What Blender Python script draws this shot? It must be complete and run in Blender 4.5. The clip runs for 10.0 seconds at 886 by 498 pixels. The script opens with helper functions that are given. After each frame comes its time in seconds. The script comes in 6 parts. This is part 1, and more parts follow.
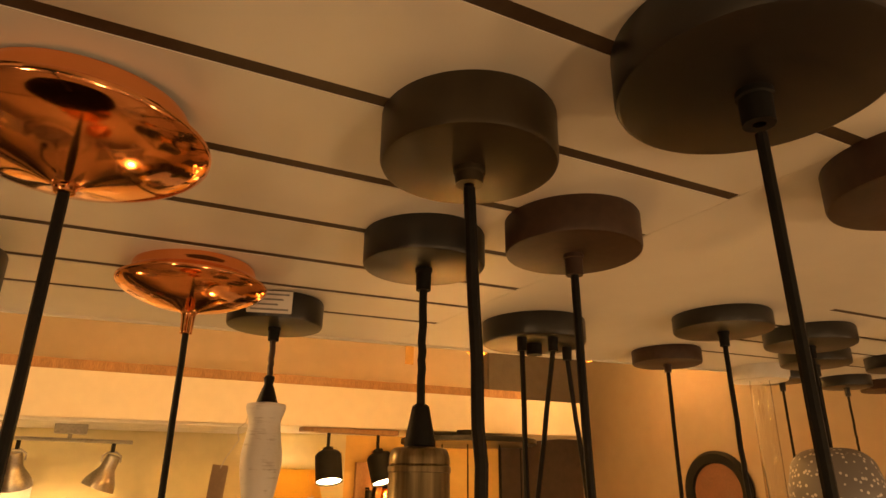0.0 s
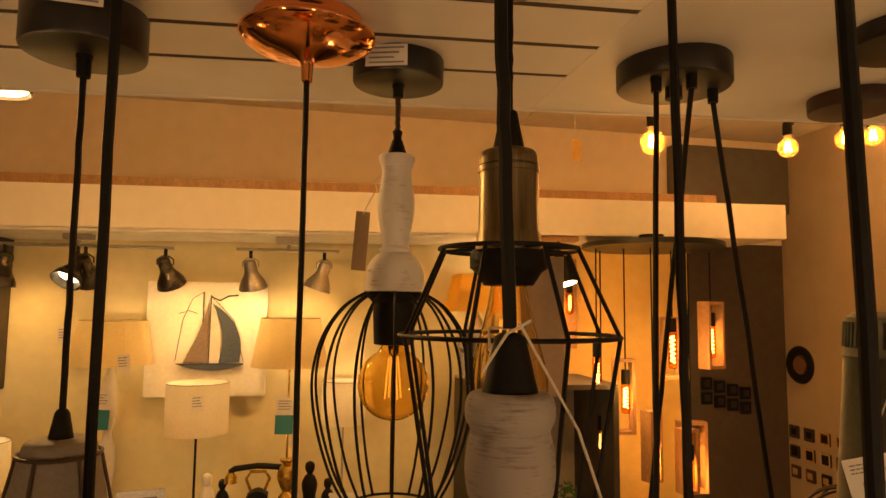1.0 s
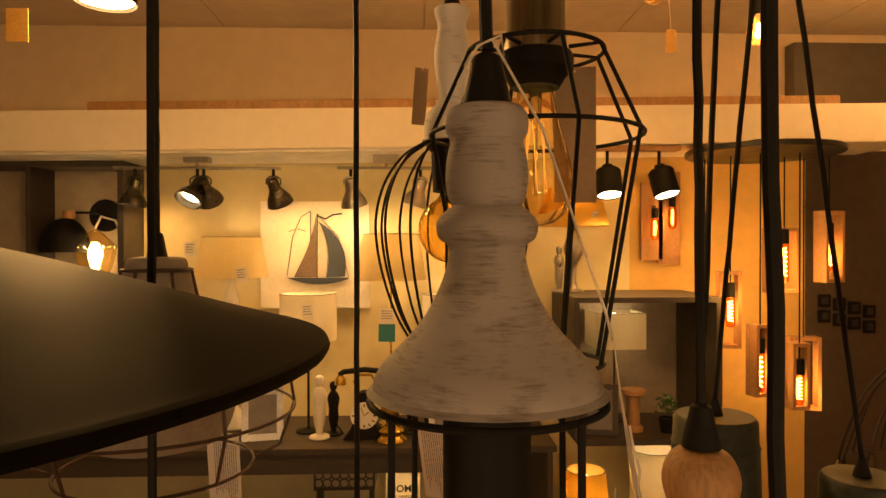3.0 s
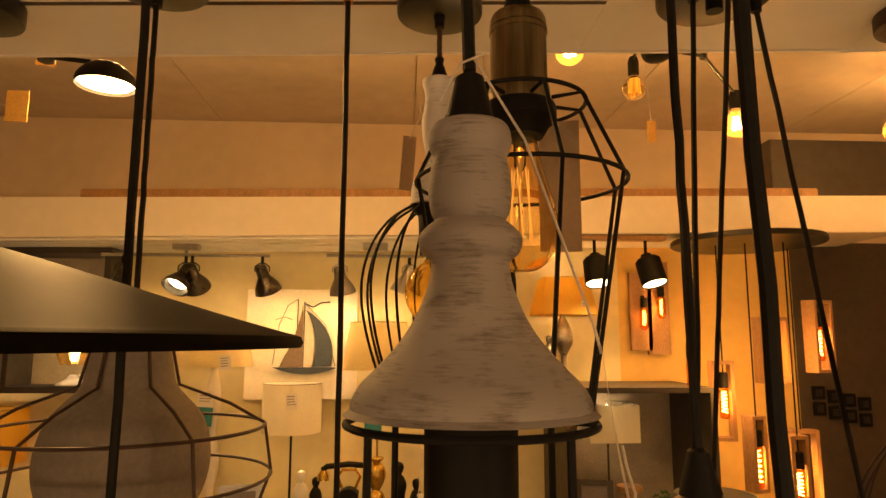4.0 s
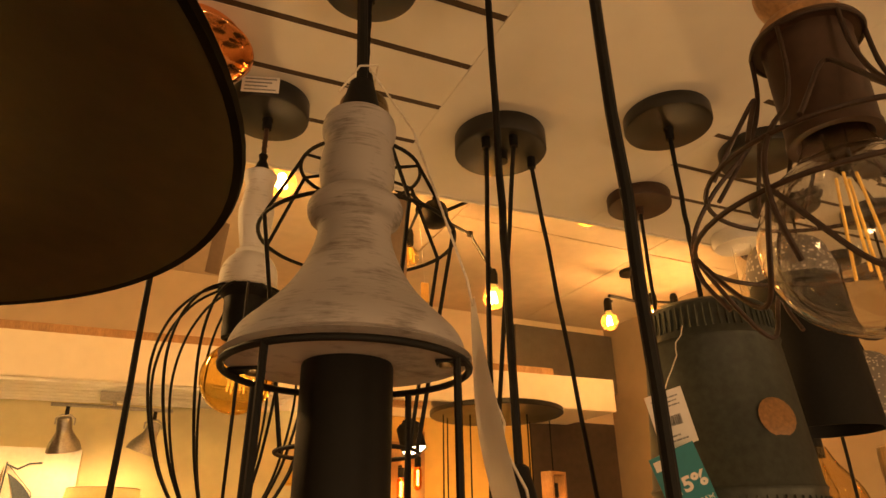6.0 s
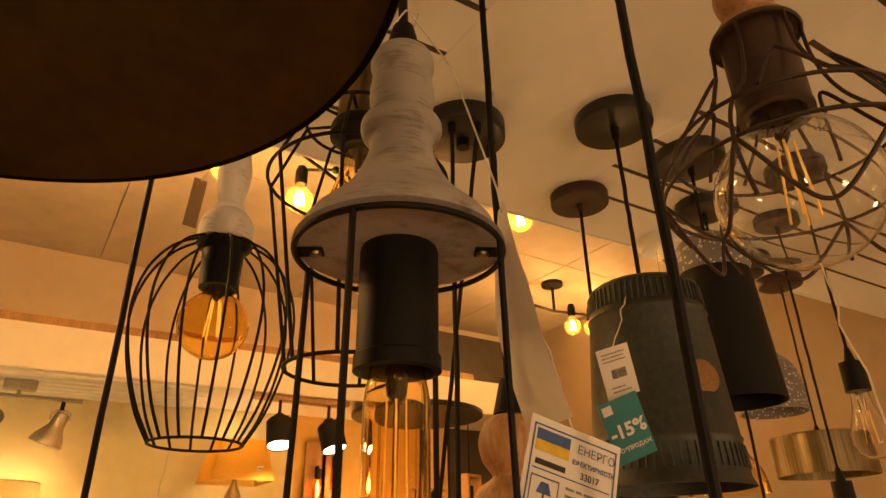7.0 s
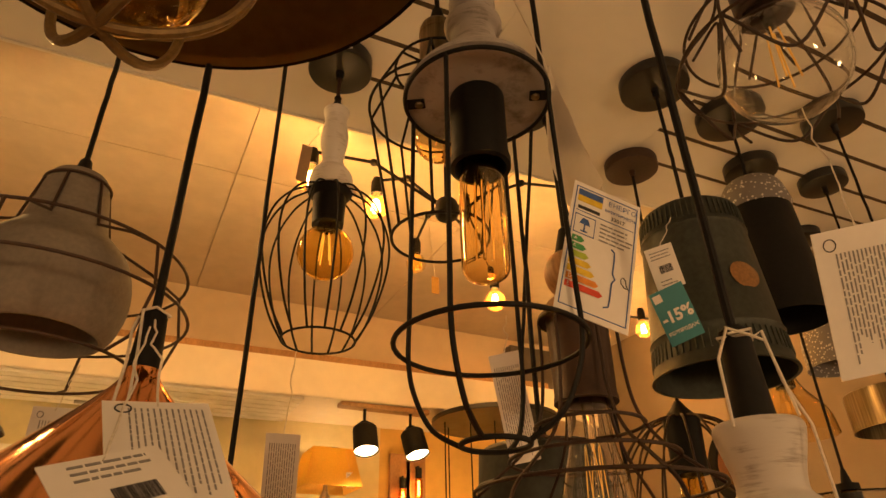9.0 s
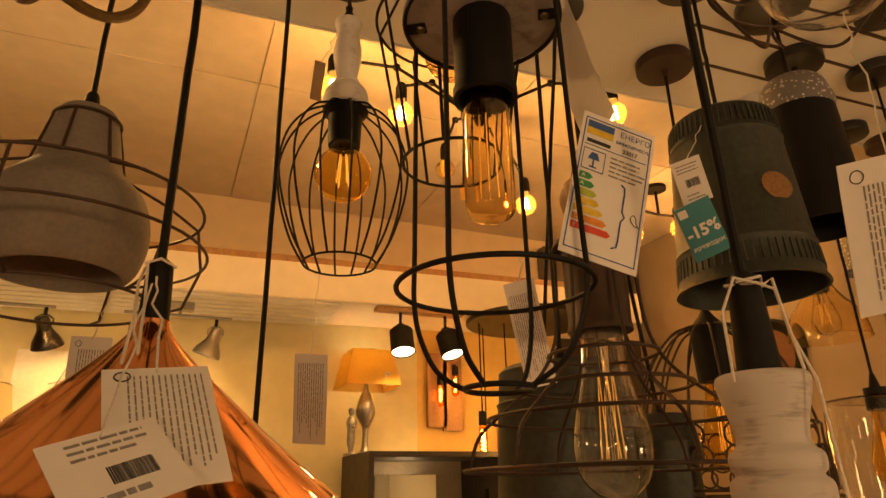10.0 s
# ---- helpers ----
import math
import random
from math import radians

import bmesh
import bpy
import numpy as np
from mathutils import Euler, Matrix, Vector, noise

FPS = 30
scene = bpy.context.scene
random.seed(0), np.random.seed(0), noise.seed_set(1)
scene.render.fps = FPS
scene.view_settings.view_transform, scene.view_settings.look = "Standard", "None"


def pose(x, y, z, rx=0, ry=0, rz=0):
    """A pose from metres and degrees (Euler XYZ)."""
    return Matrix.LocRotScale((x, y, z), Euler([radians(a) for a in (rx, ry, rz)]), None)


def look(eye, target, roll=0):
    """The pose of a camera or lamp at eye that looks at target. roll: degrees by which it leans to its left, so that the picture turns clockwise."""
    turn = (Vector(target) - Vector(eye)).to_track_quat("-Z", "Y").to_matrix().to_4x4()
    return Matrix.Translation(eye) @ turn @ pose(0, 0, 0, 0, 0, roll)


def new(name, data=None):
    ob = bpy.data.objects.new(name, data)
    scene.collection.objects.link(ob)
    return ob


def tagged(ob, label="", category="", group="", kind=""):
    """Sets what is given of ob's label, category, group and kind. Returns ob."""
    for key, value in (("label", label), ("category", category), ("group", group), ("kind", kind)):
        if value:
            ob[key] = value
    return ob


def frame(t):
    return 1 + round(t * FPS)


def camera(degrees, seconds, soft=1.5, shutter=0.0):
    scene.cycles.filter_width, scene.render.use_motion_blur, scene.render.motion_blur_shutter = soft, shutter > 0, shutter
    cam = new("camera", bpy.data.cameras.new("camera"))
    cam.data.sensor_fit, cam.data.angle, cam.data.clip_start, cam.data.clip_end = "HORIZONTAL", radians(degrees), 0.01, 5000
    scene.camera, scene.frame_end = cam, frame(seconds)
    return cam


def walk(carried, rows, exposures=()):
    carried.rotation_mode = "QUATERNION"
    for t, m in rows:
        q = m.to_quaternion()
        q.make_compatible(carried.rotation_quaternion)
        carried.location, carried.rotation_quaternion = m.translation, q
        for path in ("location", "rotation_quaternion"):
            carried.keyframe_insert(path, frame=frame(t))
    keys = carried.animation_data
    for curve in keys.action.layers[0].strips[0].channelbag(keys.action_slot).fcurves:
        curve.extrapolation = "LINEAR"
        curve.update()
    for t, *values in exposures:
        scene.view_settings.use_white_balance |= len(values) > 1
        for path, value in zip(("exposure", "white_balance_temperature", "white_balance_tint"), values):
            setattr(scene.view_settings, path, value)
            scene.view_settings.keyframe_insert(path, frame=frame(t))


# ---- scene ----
cam = camera(68.7, 10.0)
PATH = [
    (0, (-0.1853, -0.2873, 2.179), (1.3498, 2.5092, 3.352), 0.7),
    (0.5, (-0.1496, -0.289, 2.145), (1.0098, 2.8084, 2.9355), 0.6),
    (1, (-0.0972, -0.3039, 2.0798), (0.5947, 3.0109, 2.3856), 0.62),
    (1.2, (-0.0822, -0.3118, 2.0545), (0.4100, 3.0514, 2.1361), 0.60),
    (1.5, (-0.0673, -0.3219, 2.0225), (0.1165, 3.0703, 1.8824), 0.46),
    (2, (-0.0510, -0.3313, 1.9856), (0.0449, 3.0623, 1.8007), 0.00),
    (3.5, (-0.0341, -0.3409, 1.9556), (0.1295, 3.0504, 2.1345), 0.01),
    (4, (-0.0325, -0.3292, 1.9265), (0.1558, 3.0315, 2.4067), 0.12),
    (4.5, (-0.0391, -0.3194, 1.9021), (0.2804, 2.9430, 2.8048), -0.43),
    (5, (-0.0535, -0.3193, 1.8734), (0.5774, 2.7834, 3.1126), -0.90),
    (5.2, (-0.0594, -0.3192, 1.8600), (0.6806, 2.7485, 3.1256), -0.88),
    (5.5, (-0.0693, -0.3184, 1.8398), (0.8861, 2.6655, 3.1603), -0.76),
    (7, (-0.1699, -0.3079, 1.7235), (1.5093, 2.2625, 3.1874), -0.79),
    (7.5, (-0.2142, -0.3087, 1.6510), (1.4072, 2.2501, 3.1988), -1.18),
    (8, (-0.2295, -0.3111, 1.5700), (1.2359, 2.2763, 3.2211), -1.1),
    (8.5, (-0.221, -0.3383, 1.5262), (1.1373, 2.2865, 3.2075), -1.1),
    (9, (-0.2176, -0.3638, 1.5041), (1.1101, 2.2848, 3.1735), -1.1),
    (9.5, (-0.2159, -0.3723, 1.5126), (1.0846, 2.3834, 3.0205), -1.0),
    (10, (-0.1972, -0.3757, 1.5364), (1.0472, 2.5551, 2.7298), -1.2),
]
walk(cam, [(t, look(eye, target, roll)) for t, eye, target, roll in PATH],
     [(0, 0.84), (0.5, 0.63), (1, 0.47), (2, 0.50), (3.5, 0.52), (4.5, 0.66), (5.5, 0.89), (7, 0.82), (8, 0.78), (8.5, 0.72), (9.5, 0.66), (10, 0.58)])

# ---- light ----
CEIL, SLOPE = 2.390, 0.035          # underside of the slatted display panel
world = bpy.data.worlds.new("world")
world.use_nodes = True
world.node_tree.nodes["Background"].inputs[0].default_value = (0.9, 0.6, 0.35, 1)
world.node_tree.nodes["Background"].inputs[1].default_value = 0.02
scene.world = world
WARM, AMBER, SOFT = (1.0, 0.525, 0.16), (1.0, 0.45, 0.095), (1.0, 0.60, 0.275)


def point_lamp(name, at, watts, colour=WARM, radius=0.03):
    d = bpy.data.lights.new(name, "POINT")
    d.energy, d.color, d.shadow_soft_size = watts, colour, radius
    ob = new(name, d)
    ob.matrix_world = pose(*at)
    return ob


def spot_lamp(name, eye, target, watts, colour=WARM, degrees=80, radius=0.02):
    d = bpy.data.lights.new(name, "SPOT")
    d.energy, d.color, d.shadow_soft_size = watts, colour, radius
    d.spot_size, d.spot_blend = radians(degrees), 1.0
    ob = new(name, d)
    ob.matrix_world = look(eye, target)
    return ob


# the shop's own lamps behind the camera
for i, (x, y) in enumerate(((-1.6, -1.5), (0.2, -1.9), (1.9, -1.4))):
    point_lamp("shop_light", (x, y, 1.45), 19, SOFT, 0.12)

# ---- materials ----
MATS = {}


def material(name, colour, rough=0.5, metal=0.0, grain=0.12, scale=30.0, bump=0.0, stain=0.12, tint=None,
             coat=0.0, spec=0.5, stretch=(1, 1, 1), random_value=0.0):
    """Principled surface with fine grain, broad stains and relief, in object space (metres)."""
    if name in MATS:
        return MATS[name]
    m = MATS[name] = bpy.data.materials.new(name)
    m.use_nodes = True
    nt = m.node_tree
    b = nt.nodes["Principled BSDF"]
    b.inputs["Roughness"].default_value, b.inputs["Metallic"].default_value = rough, metal
    b.inputs["Coat Weight"].default_value, b.inputs["Specular IOR Level"].default_value = coat, spec
    co = nt.nodes.new("ShaderNodeTexCoord")
    mp = nt.nodes.new("ShaderNodeMapping")
    mp.inputs["Scale"].default_value = stretch
    nt.links.new(co.outputs["Object"], mp.inputs["Vector"])
    fine = nt.nodes.new("ShaderNodeTexNoise")
    fine.inputs["Scale"].default_value, fine.inputs["Detail"].default_value = scale * 6, 5
    broad = nt.nodes.new("ShaderNodeTexNoise")
    broad.inputs["Scale"].default_value, broad.inputs["Detail"].default_value = scale * 0.5, 3
    for n in (fine, broad):
        nt.links.new(mp.outputs["Vector"], n.inputs["Vector"])
    dark = [c * 0.55 for c in colour] if tint is None else tint
    mix1 = nt.nodes.new("ShaderNodeMix")
    mix1.data_type = "RGBA"
    mix1.inputs["A"].default_value, mix1.inputs["B"].default_value = (*colour, 1), (*dark, 1)
    mr = nt.nodes.new("ShaderNodeMapRange")
    mr.inputs["From Min"].default_value, mr.inputs["From Max"].default_value = 0.35, 0.75
    mr.inputs["To Max"].default_value = min(1, stain * 3)
    nt.links.new(broad.outputs["Fac"], mr.inputs["Value"])
    nt.links.new(mr.outputs["Result"], mix1.inputs["Factor"])
    mix2 = nt.nodes.new("ShaderNodeMix")
    mix2.data_type, mix2.blend_type = "RGBA", "MULTIPLY"
    mr2 = nt.nodes.new("ShaderNodeMapRange")
    mr2.inputs["From Min"].default_value, mr2.inputs["From Max"].default_value = 0.3, 0.7
    mr2.inputs["To Min"].default_value = 1 - grain * 2
    nt.links.new(fine.outputs["Fac"], mr2.inputs["Value"])
    mix2.inputs["Factor"].default_value = 1
    nt.links.new(mix1.outputs["Result"], mix2.inputs["A"])
    nt.links.new(mr2.outputs["Result"], mix2.inputs["B"])
    nt.links.new(mix2.outputs["Result"], b.inputs["Base Color"])
    rr = nt.nodes.new("ShaderNodeMapRange")
    rr.inputs["To Min"].default_value, rr.inputs["To Max"].default_value = max(0.02, rough - 0.08), min(1, rough + 0.08)
    nt.links.new(broad.outputs["Fac"], rr.inputs["Value"])
    nt.links.new(rr.outputs["Result"], b.inputs["Roughness"])
    if bump:
        bp = nt.nodes.new("ShaderNodeBump")
        bp.inputs["Strength"].default_value, bp.inputs["Distance"].default_value = bump, 0.001
        nt.links.new(fine.outputs["Fac"], bp.inputs["Height"])
        nt.links.new(bp.outputs["Normal"], b.inputs["Normal"])
    return m


def worn_wood(name, paint, under, cover=0.56, scale=1.0):
    """Whitewashed turned wood: paint worn off in fine rings round the axis."""
    m = MATS[name] = bpy.data.materials.new(name)
    m.use_nodes = True
    nt = m.node_tree
    b = nt.nodes["Principled BSDF"]
    b.inputs["Roughness"].default_value = 0.7
    co = nt.nodes.new("ShaderNodeTexCoord")
    mp = nt.nodes.new("ShaderNodeMapping")
    mp.inputs["Scale"].default_value = (42 * scale, 42 * scale, 430 * scale)
    n1 = nt.nodes.new("ShaderNodeTexNoise")
    n1.inputs["Scale"].default_value, n1.inputs["Detail"].default_value, n1.inputs["Roughness"].default_value = 1.6, 8, 0.7
    n2 = nt.nodes.new("ShaderNodeTexNoise")
    n2.inputs["Scale"].default_value, n2.inputs["Detail"].default_value = 55, 4
    nt.links.new(co.outputs["Object"], mp.inputs["Vector"])
    nt.links.new(mp.outputs["Vector"], n1.inputs["Vector"])
    nt.links.new(co.outputs["Object"], n2.inputs["Vector"])
    add = nt.nodes.new("ShaderNodeMath")
    add.operation = "MULTIPLY_ADD"
    add.inputs[1].default_value = 0.75
    nt.links.new(n2.outputs["Fac"], add.inputs[0])
    nt.links.new(n1.outputs["Fac"], add.inputs[2])
    ramp = nt.nodes.new("ShaderNodeMapRange")
    ramp.inputs["From Min"].default_value, ramp.inputs["From Max"].default_value = cover + 0.32, cover + 0.60
    nt.links.new(add.outputs[0], ramp.inputs["Value"])
    mix = nt.nodes.new("ShaderNodeMix")
    mix.data_type = "RGBA"
    mix.inputs["A"].default_value, mix.inputs["B"].default_value = (*paint, 1), (*under, 1)
    nt.links.new(ramp.outputs["Result"], mix.inputs["Factor"])
    nt.links.new(mix.outputs["Result"], b.inputs["Base Color"])
    bp = nt.nodes.new("ShaderNodeBump")
    bp.inputs["Strength"].default_value, bp.inputs["Distance"].default_value = 0.35, 0.0006
    bp.invert = True
    nt.links.new(add.outputs[0], bp.inputs["Height"])
    nt.links.new(bp.outputs["Normal"], b.inputs["Normal"])
    return m


def glass(name, tint, gloss=0.0):
    """Blown glass, for shells with two faces."""
    m = MATS[name] = bpy.data.materials.new(name)
    m.use_nodes = True
    nt = m.node_tree
    nt.nodes.remove(nt.nodes["Principled BSDF"])
    gl = nt.nodes.new("ShaderNodeBsdfGlass")
    gl.inputs["Color"].default_value = (*tint, 1)
    gl.inputs["Roughness"].default_value, gl.inputs["IOR"].default_value = gloss, 1.48
    nt.links.new(gl.outputs[0], nt.nodes["Material Output"].inputs["Surface"])
    return m


def glowing(name, colour, strength):
    m = MATS[name] = bpy.data.materials.new(name)
    m.use_nodes = True
    b = m.node_tree.nodes["Principled BSDF"]
    b.inputs["Base Color"].default_value = (*colour, 1)
    b.inputs["Emission Color"].default_value = (*colour, 1)
    b.inputs["Emission Strength"].default_value = strength
    return m


def fabric(name, colour, through_light=0.5):
    """Lampshade cloth: woven, lets the bulb's light through."""
    m = MATS[name] = bpy.data.materials.new(name)
    m.use_nodes = True
    nt = m.node_tree
    nt.nodes.remove(nt.nodes["Principled BSDF"])
    out = nt.nodes["Material Output"]
    co = nt.nodes.new("ShaderNodeTexCoord")
    n = nt.nodes.new("ShaderNodeTexNoise")
    n.inputs["Scale"].default_value, n.inputs["Detail"].default_value = 160, 3
    nt.links.new(co.outputs["Object"], n.inputs["Vector"])
    mix = nt.nodes.new("ShaderNodeMix")
    mix.data_type = "RGBA"
    mix.inputs["A"].default_value, mix.inputs["B"].default_value = (*colour, 1), (*[c * 0.75 for c in colour], 1)
    nt.links.new(n.outputs["Fac"], mix.inputs["Factor"])
    d = nt.nodes.new("ShaderNodeBsdfDiffuse")
    t = nt.nodes.new("ShaderNodeBsdfTranslucent")
    for s in (d, t):
        nt.links.new(mix.outputs["Result"], s.inputs["Color"])
    sh = nt.nodes.new("ShaderNodeMixShader")
    sh.inputs[0].default_value = through_light
    nt.links.new(d.outputs[0], sh.inputs[1])
    nt.links.new(t.outputs[0], sh.inputs[2])
    nt.links.new(sh.outputs[0], out.inputs["Surface"])
    return m


M = material
PANEL = M("white_laminate", (0.74, 0.71, 0.66), 0.42, grain=0.02, scale=4, stain=0.06)
SLOT = M("slot_brown", (0.06, 0.035, 0.018), 0.7, scale=20)
CREAM = M("cream_wall", (0.72, 0.63, 0.36), 0.75, grain=0.04, scale=3, bump=0.1, stain=0.08)
UPPER = M("upper_wall", (0.70, 0.56, 0.40), 0.8, grain=0.04, scale=2, bump=0.1, stain=0.1)
SOFFIT = M("soffit_paint", (0.78, 0.70, 0.58), 0.6, grain=0.03, scale=3, stain=0.06)
CEILING = M("ceiling_tiles", (0.66, 0.56, 0.44), 0.7, grain=0.06, scale=2, bump=0.1, stain=0.1)
ORANGE = M("ochre_wall", (0.74, 0.475, 0.13), 0.7, grain=0.05, scale=3, stain=0.12)
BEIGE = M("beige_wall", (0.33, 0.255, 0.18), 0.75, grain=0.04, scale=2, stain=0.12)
FLOORM = M("floor_tiles", (0.34, 0.27, 0.2), 0.35, scale=6)
BLACK = M("black_satin", (0.010, 0.009, 0.0072), 0.36, grain=0.2, scale=15, stain=0.2, spec=0.55)
MATTE = M("black_matte", (0.007, 0.0062, 0.005), 0.6, grain=0.2, scale=25, bump=0.2, spec=0.22)
BRONZE = M("bronze_paint", (0.048, 0.034, 0.016), 0.40, metal=0.4, grain=0.1, scale=12, stain=0.2)
CONEP = M("cone_lacquer", (0.0058, 0.0042, 0.0019), 0.56, metal=0.0, grain=0.12, scale=12, stain=0.2, spec=0.035)
LINING = M("gilt_lining", (0.10, 0.070, 0.025), 0.42, metal=1.0, grain=0.1, scale=12)
BROWN = M("brown_metal", (0.055, 0.026, 0.014), 0.5, metal=0.2, grain=0.15, scale=20)
RUST = M("rust_wire", (0.045, 0.022, 0.012), 0.55, metal=0.3, grain=0.25, scale=60)
COPPER = M("polished_copper", (0.95, 0.42, 0.16), 0.06, metal=1.0, grain=0.02, scale=8, stain=0.05)
BRASS = M("aged_brass", (0.40, 0.31, 0.17), 0.33, metal=1.0, grain=0.25, scale=40, stretch=(1, 1, 0.04), stain=0.25)
GOLD = M("gold_lacquer", (0.75, 0.50, 0.10), 0.25, metal=1.0, grain=0.08, scale=20)
CHROME = M("dull_steel", (0.45, 0.42, 0.38), 0.3, metal=1.0, scale=20)
GUNMETAL = M("gunmetal", (0.13, 0.115, 0.095), 0.28, metal=1.0, scale=20)
CONCRETE = M("grey_concrete", (0.24, 0.208, 0.168), 0.75, grain=0.1, scale=30, bump=0.3, stain=0.15)
OAK = M("light_wood", (0.50, 0.27, 0.11), 0.5, grain=0.2, scale=14, stretch=(4, 4, 0.6), stain=0.2)
WENGE = M("dark_wood", (0.055, 0.042, 0.032), 0.5, grain=0.2, scale=10, stretch=(0.4, 4, 4))
GREEN = M("green_zinc", (0.048, 0.056, 0.045), 0.5, metal=0.35, grain=0.2, scale=18, stain=0.3, bump=0.2)
LEATHER = M("tan_patch", (0.30, 0.14, 0.035), 0.45, grain=0.2, scale=40)
PAPER = M("paper", (0.74, 0.70, 0.66), 0.6, grain=0.02, scale=20, stain=0.04)
KRAFT = M("kraft_paper", (0.40, 0.28, 0.17), 0.7, grain=0.06, scale=30)
INK = M("ink", (0.03, 0.03, 0.035), 0.7)
TEAL = M("teal_card", (0.03, 0.22, 0.27), 0.5, grain=0.03, scale=20)
BLUE = M("blue_ink", (0.04, 0.11, 0.35), 0.6)
YELLOW = M("yellow_ink", (0.80, 0.55, 0.03), 0.6)
LIME = M("lime_ink", (0.45, 0.55, 0.05), 0.6)
LEAFG = M("green_ink", (0.06, 0.33, 0.10), 0.6)
TANGER = M("orange_ink", (0.80, 0.28, 0.03), 0.6)
RED = M("red_ink", (0.70, 0.07, 0.03), 0.6)
STRING = M("cotton_string", (0.70, 0.64, 0.55), 0.8, scale=80)
WHITE = M("white_gloss", (0.78, 0.74, 0.68), 0.35, grain=0.03, scale=20)
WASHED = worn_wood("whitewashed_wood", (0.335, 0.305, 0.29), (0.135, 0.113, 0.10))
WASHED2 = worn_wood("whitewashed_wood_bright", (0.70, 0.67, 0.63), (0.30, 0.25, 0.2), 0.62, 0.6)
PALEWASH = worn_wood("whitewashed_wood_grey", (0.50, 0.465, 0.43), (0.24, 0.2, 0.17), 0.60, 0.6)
CLEAR = glass("clear_glass", (0.99, 0.985, 0.97))
AMBERG = glass("amber_glass", (0.985, 0.885, 0.585))
PALEAMB = glass("pale_amber_glass", (0.99, 0.92, 0.74))
FILAMENT = glowing("filament_lit", (1.0, 0.60, 0.22), 60)
LITGLASS = glowing("lit_globe", (1.0, 0.42, 0.08), 1.6)
EMBER = glowing("filament_dim", (1.0, 0.50, 0.10), 0.5)
COLD = M("filament_cold", (0.90, 0.55, 0.12), 0.4, grain=0.02)
GLOW = glowing("bulb_glow", (1.0, 0.70, 0.36), 14)
nt = LITGLASS.node_tree
tr_ = nt.nodes.new("ShaderNodeBsdfTransparent")
tr_.inputs[0].default_value = (1.0, 0.80, 0.5, 1)
ms_ = nt.nodes.new("ShaderNodeMixShader")
ms_.inputs[0].default_value = 0.16
nt.links.new(tr_.outputs[0], ms_.inputs[1])
nt.links.new(nt.nodes["Principled BSDF"].outputs[0], ms_.inputs[2])
nt.links.new(ms_.outputs[0], nt.nodes["Material Output"].inputs["Surface"])
GREYINK = M("grey_ink", (0.26, 0.25, 0.25), 0.7)
SHADE = fabric("ivory_cloth", (0.85, 0.72, 0.42), 0.55)
SHADEW = fabric("white_cloth", (0.85, 0.78, 0.62), 0.5)
SHADEY = fabric("yellow_cloth", (0.85, 0.58, 0.14), 0.6)

# ---- mesh tools ----


def thing(name, at, label, category, group="", kind=""):
    ob = new(name)
    ob.empty_display_size = 0.02
    ob.matrix_world = pose(*at)
    return tagged(ob, label, category, group, kind)


def part(name, bm, mat, parent, label="", smooth=True):
    me = bpy.data.meshes.new(name)
    bmesh.ops.recalc_face_normals(bm, faces=bm.faces)
    bm.to_mesh(me)
    bm.free()
    me.materials.append(mat)
    if smooth:
        me.shade_smooth()
        me.set_sharp_from_angle(angle=radians(38))
    ob = new(name, me)
    ob.parent = parent
    return tagged(ob, label)


def lathe(profile, seg=40, z0=0.0, at=(0, 0)):
    """Turns a profile of (radius, height) round the upright axis."""
    bm = bmesh.new()
    rings = []
    for r, z in profile:
        if r < 1e-5:
            rings.append([bm.verts.new((at[0], at[1], z + z0))])
        else:
            rings.append([bm.verts.new((at[0] + r * math.cos(2 * math.pi * i / seg), at[1] + r * math.sin(2 * math.pi * i / seg), z + z0)) for i in range(seg)])
    for a, b in zip(rings, rings[1:]):
        for i in range(seg):
            j = (i + 1) % seg
            if len(a) == 1 and len(b) == 1:
                continue
            if len(a) == 1:
                bm.faces.new((a[0], b[i], b[j]))
            elif len(b) == 1:
                bm.faces.new((a[i], a[j], b[0]))
            else:
                bm.faces.new((a[i], a[j], b[j], b[i]))
    return bm


def shell(profile, seg=40, z0=0.0, at=(0, 0), t=0.0009):
    """A turned glass wall of thickness t round a profile that runs from the neck to the tip."""
    inner = []
    n = len(profile)
    for i, (r, z) in enumerate(profile):
        (ra, za), (rb, zb) = profile[max(i - 1, 0)], profile[min(i + 1, n - 1)]
        dr, dz = rb - ra, zb - za
        L = math.hypot(dr, dz) or 1.0
        inner.append((max(0.0, r + dz / L * t) if r > 1e-5 else 0.0, z - dr / L * t if r > 1e-5 else z + t))
    bm = lathe(profile + inner[::-1] + [profile[0]], seg, z0, at)
    bmesh.ops.remove_doubles(bm, verts=bm.verts, dist=1e-6)
    return bm


def soft(profile, steps=4):
    """Catmull-Rom smoothing of a turned profile."""
    out = []
    n = len(profile)
    for i in range(n - 1):
        p0, p1, p2, p3 = profile[max(i - 1, 0)], profile[i], profile[i + 1], profile[min(i + 2, n - 1)]
        for s in range(steps):
            t = s / steps
            out.append(tuple(max(0.0, 0.5 * (2 * b + (c - a) * t + (2 * a - 5 * b + 4 * c - d) * t * t + (3 * b - a - 3 * c + d) * t ** 3)) if k == 0 else
                             0.5 * (2 * b + (c - a) * t + (2 * a - 5 * b + 4 * c - d) * t * t + (3 * b - a - 3 * c + d) * t ** 3)
                             for k, (a, b, c, d) in enumerate(zip(p0, p1, p2, p3))))
    out.append(profile[-1])
    return out


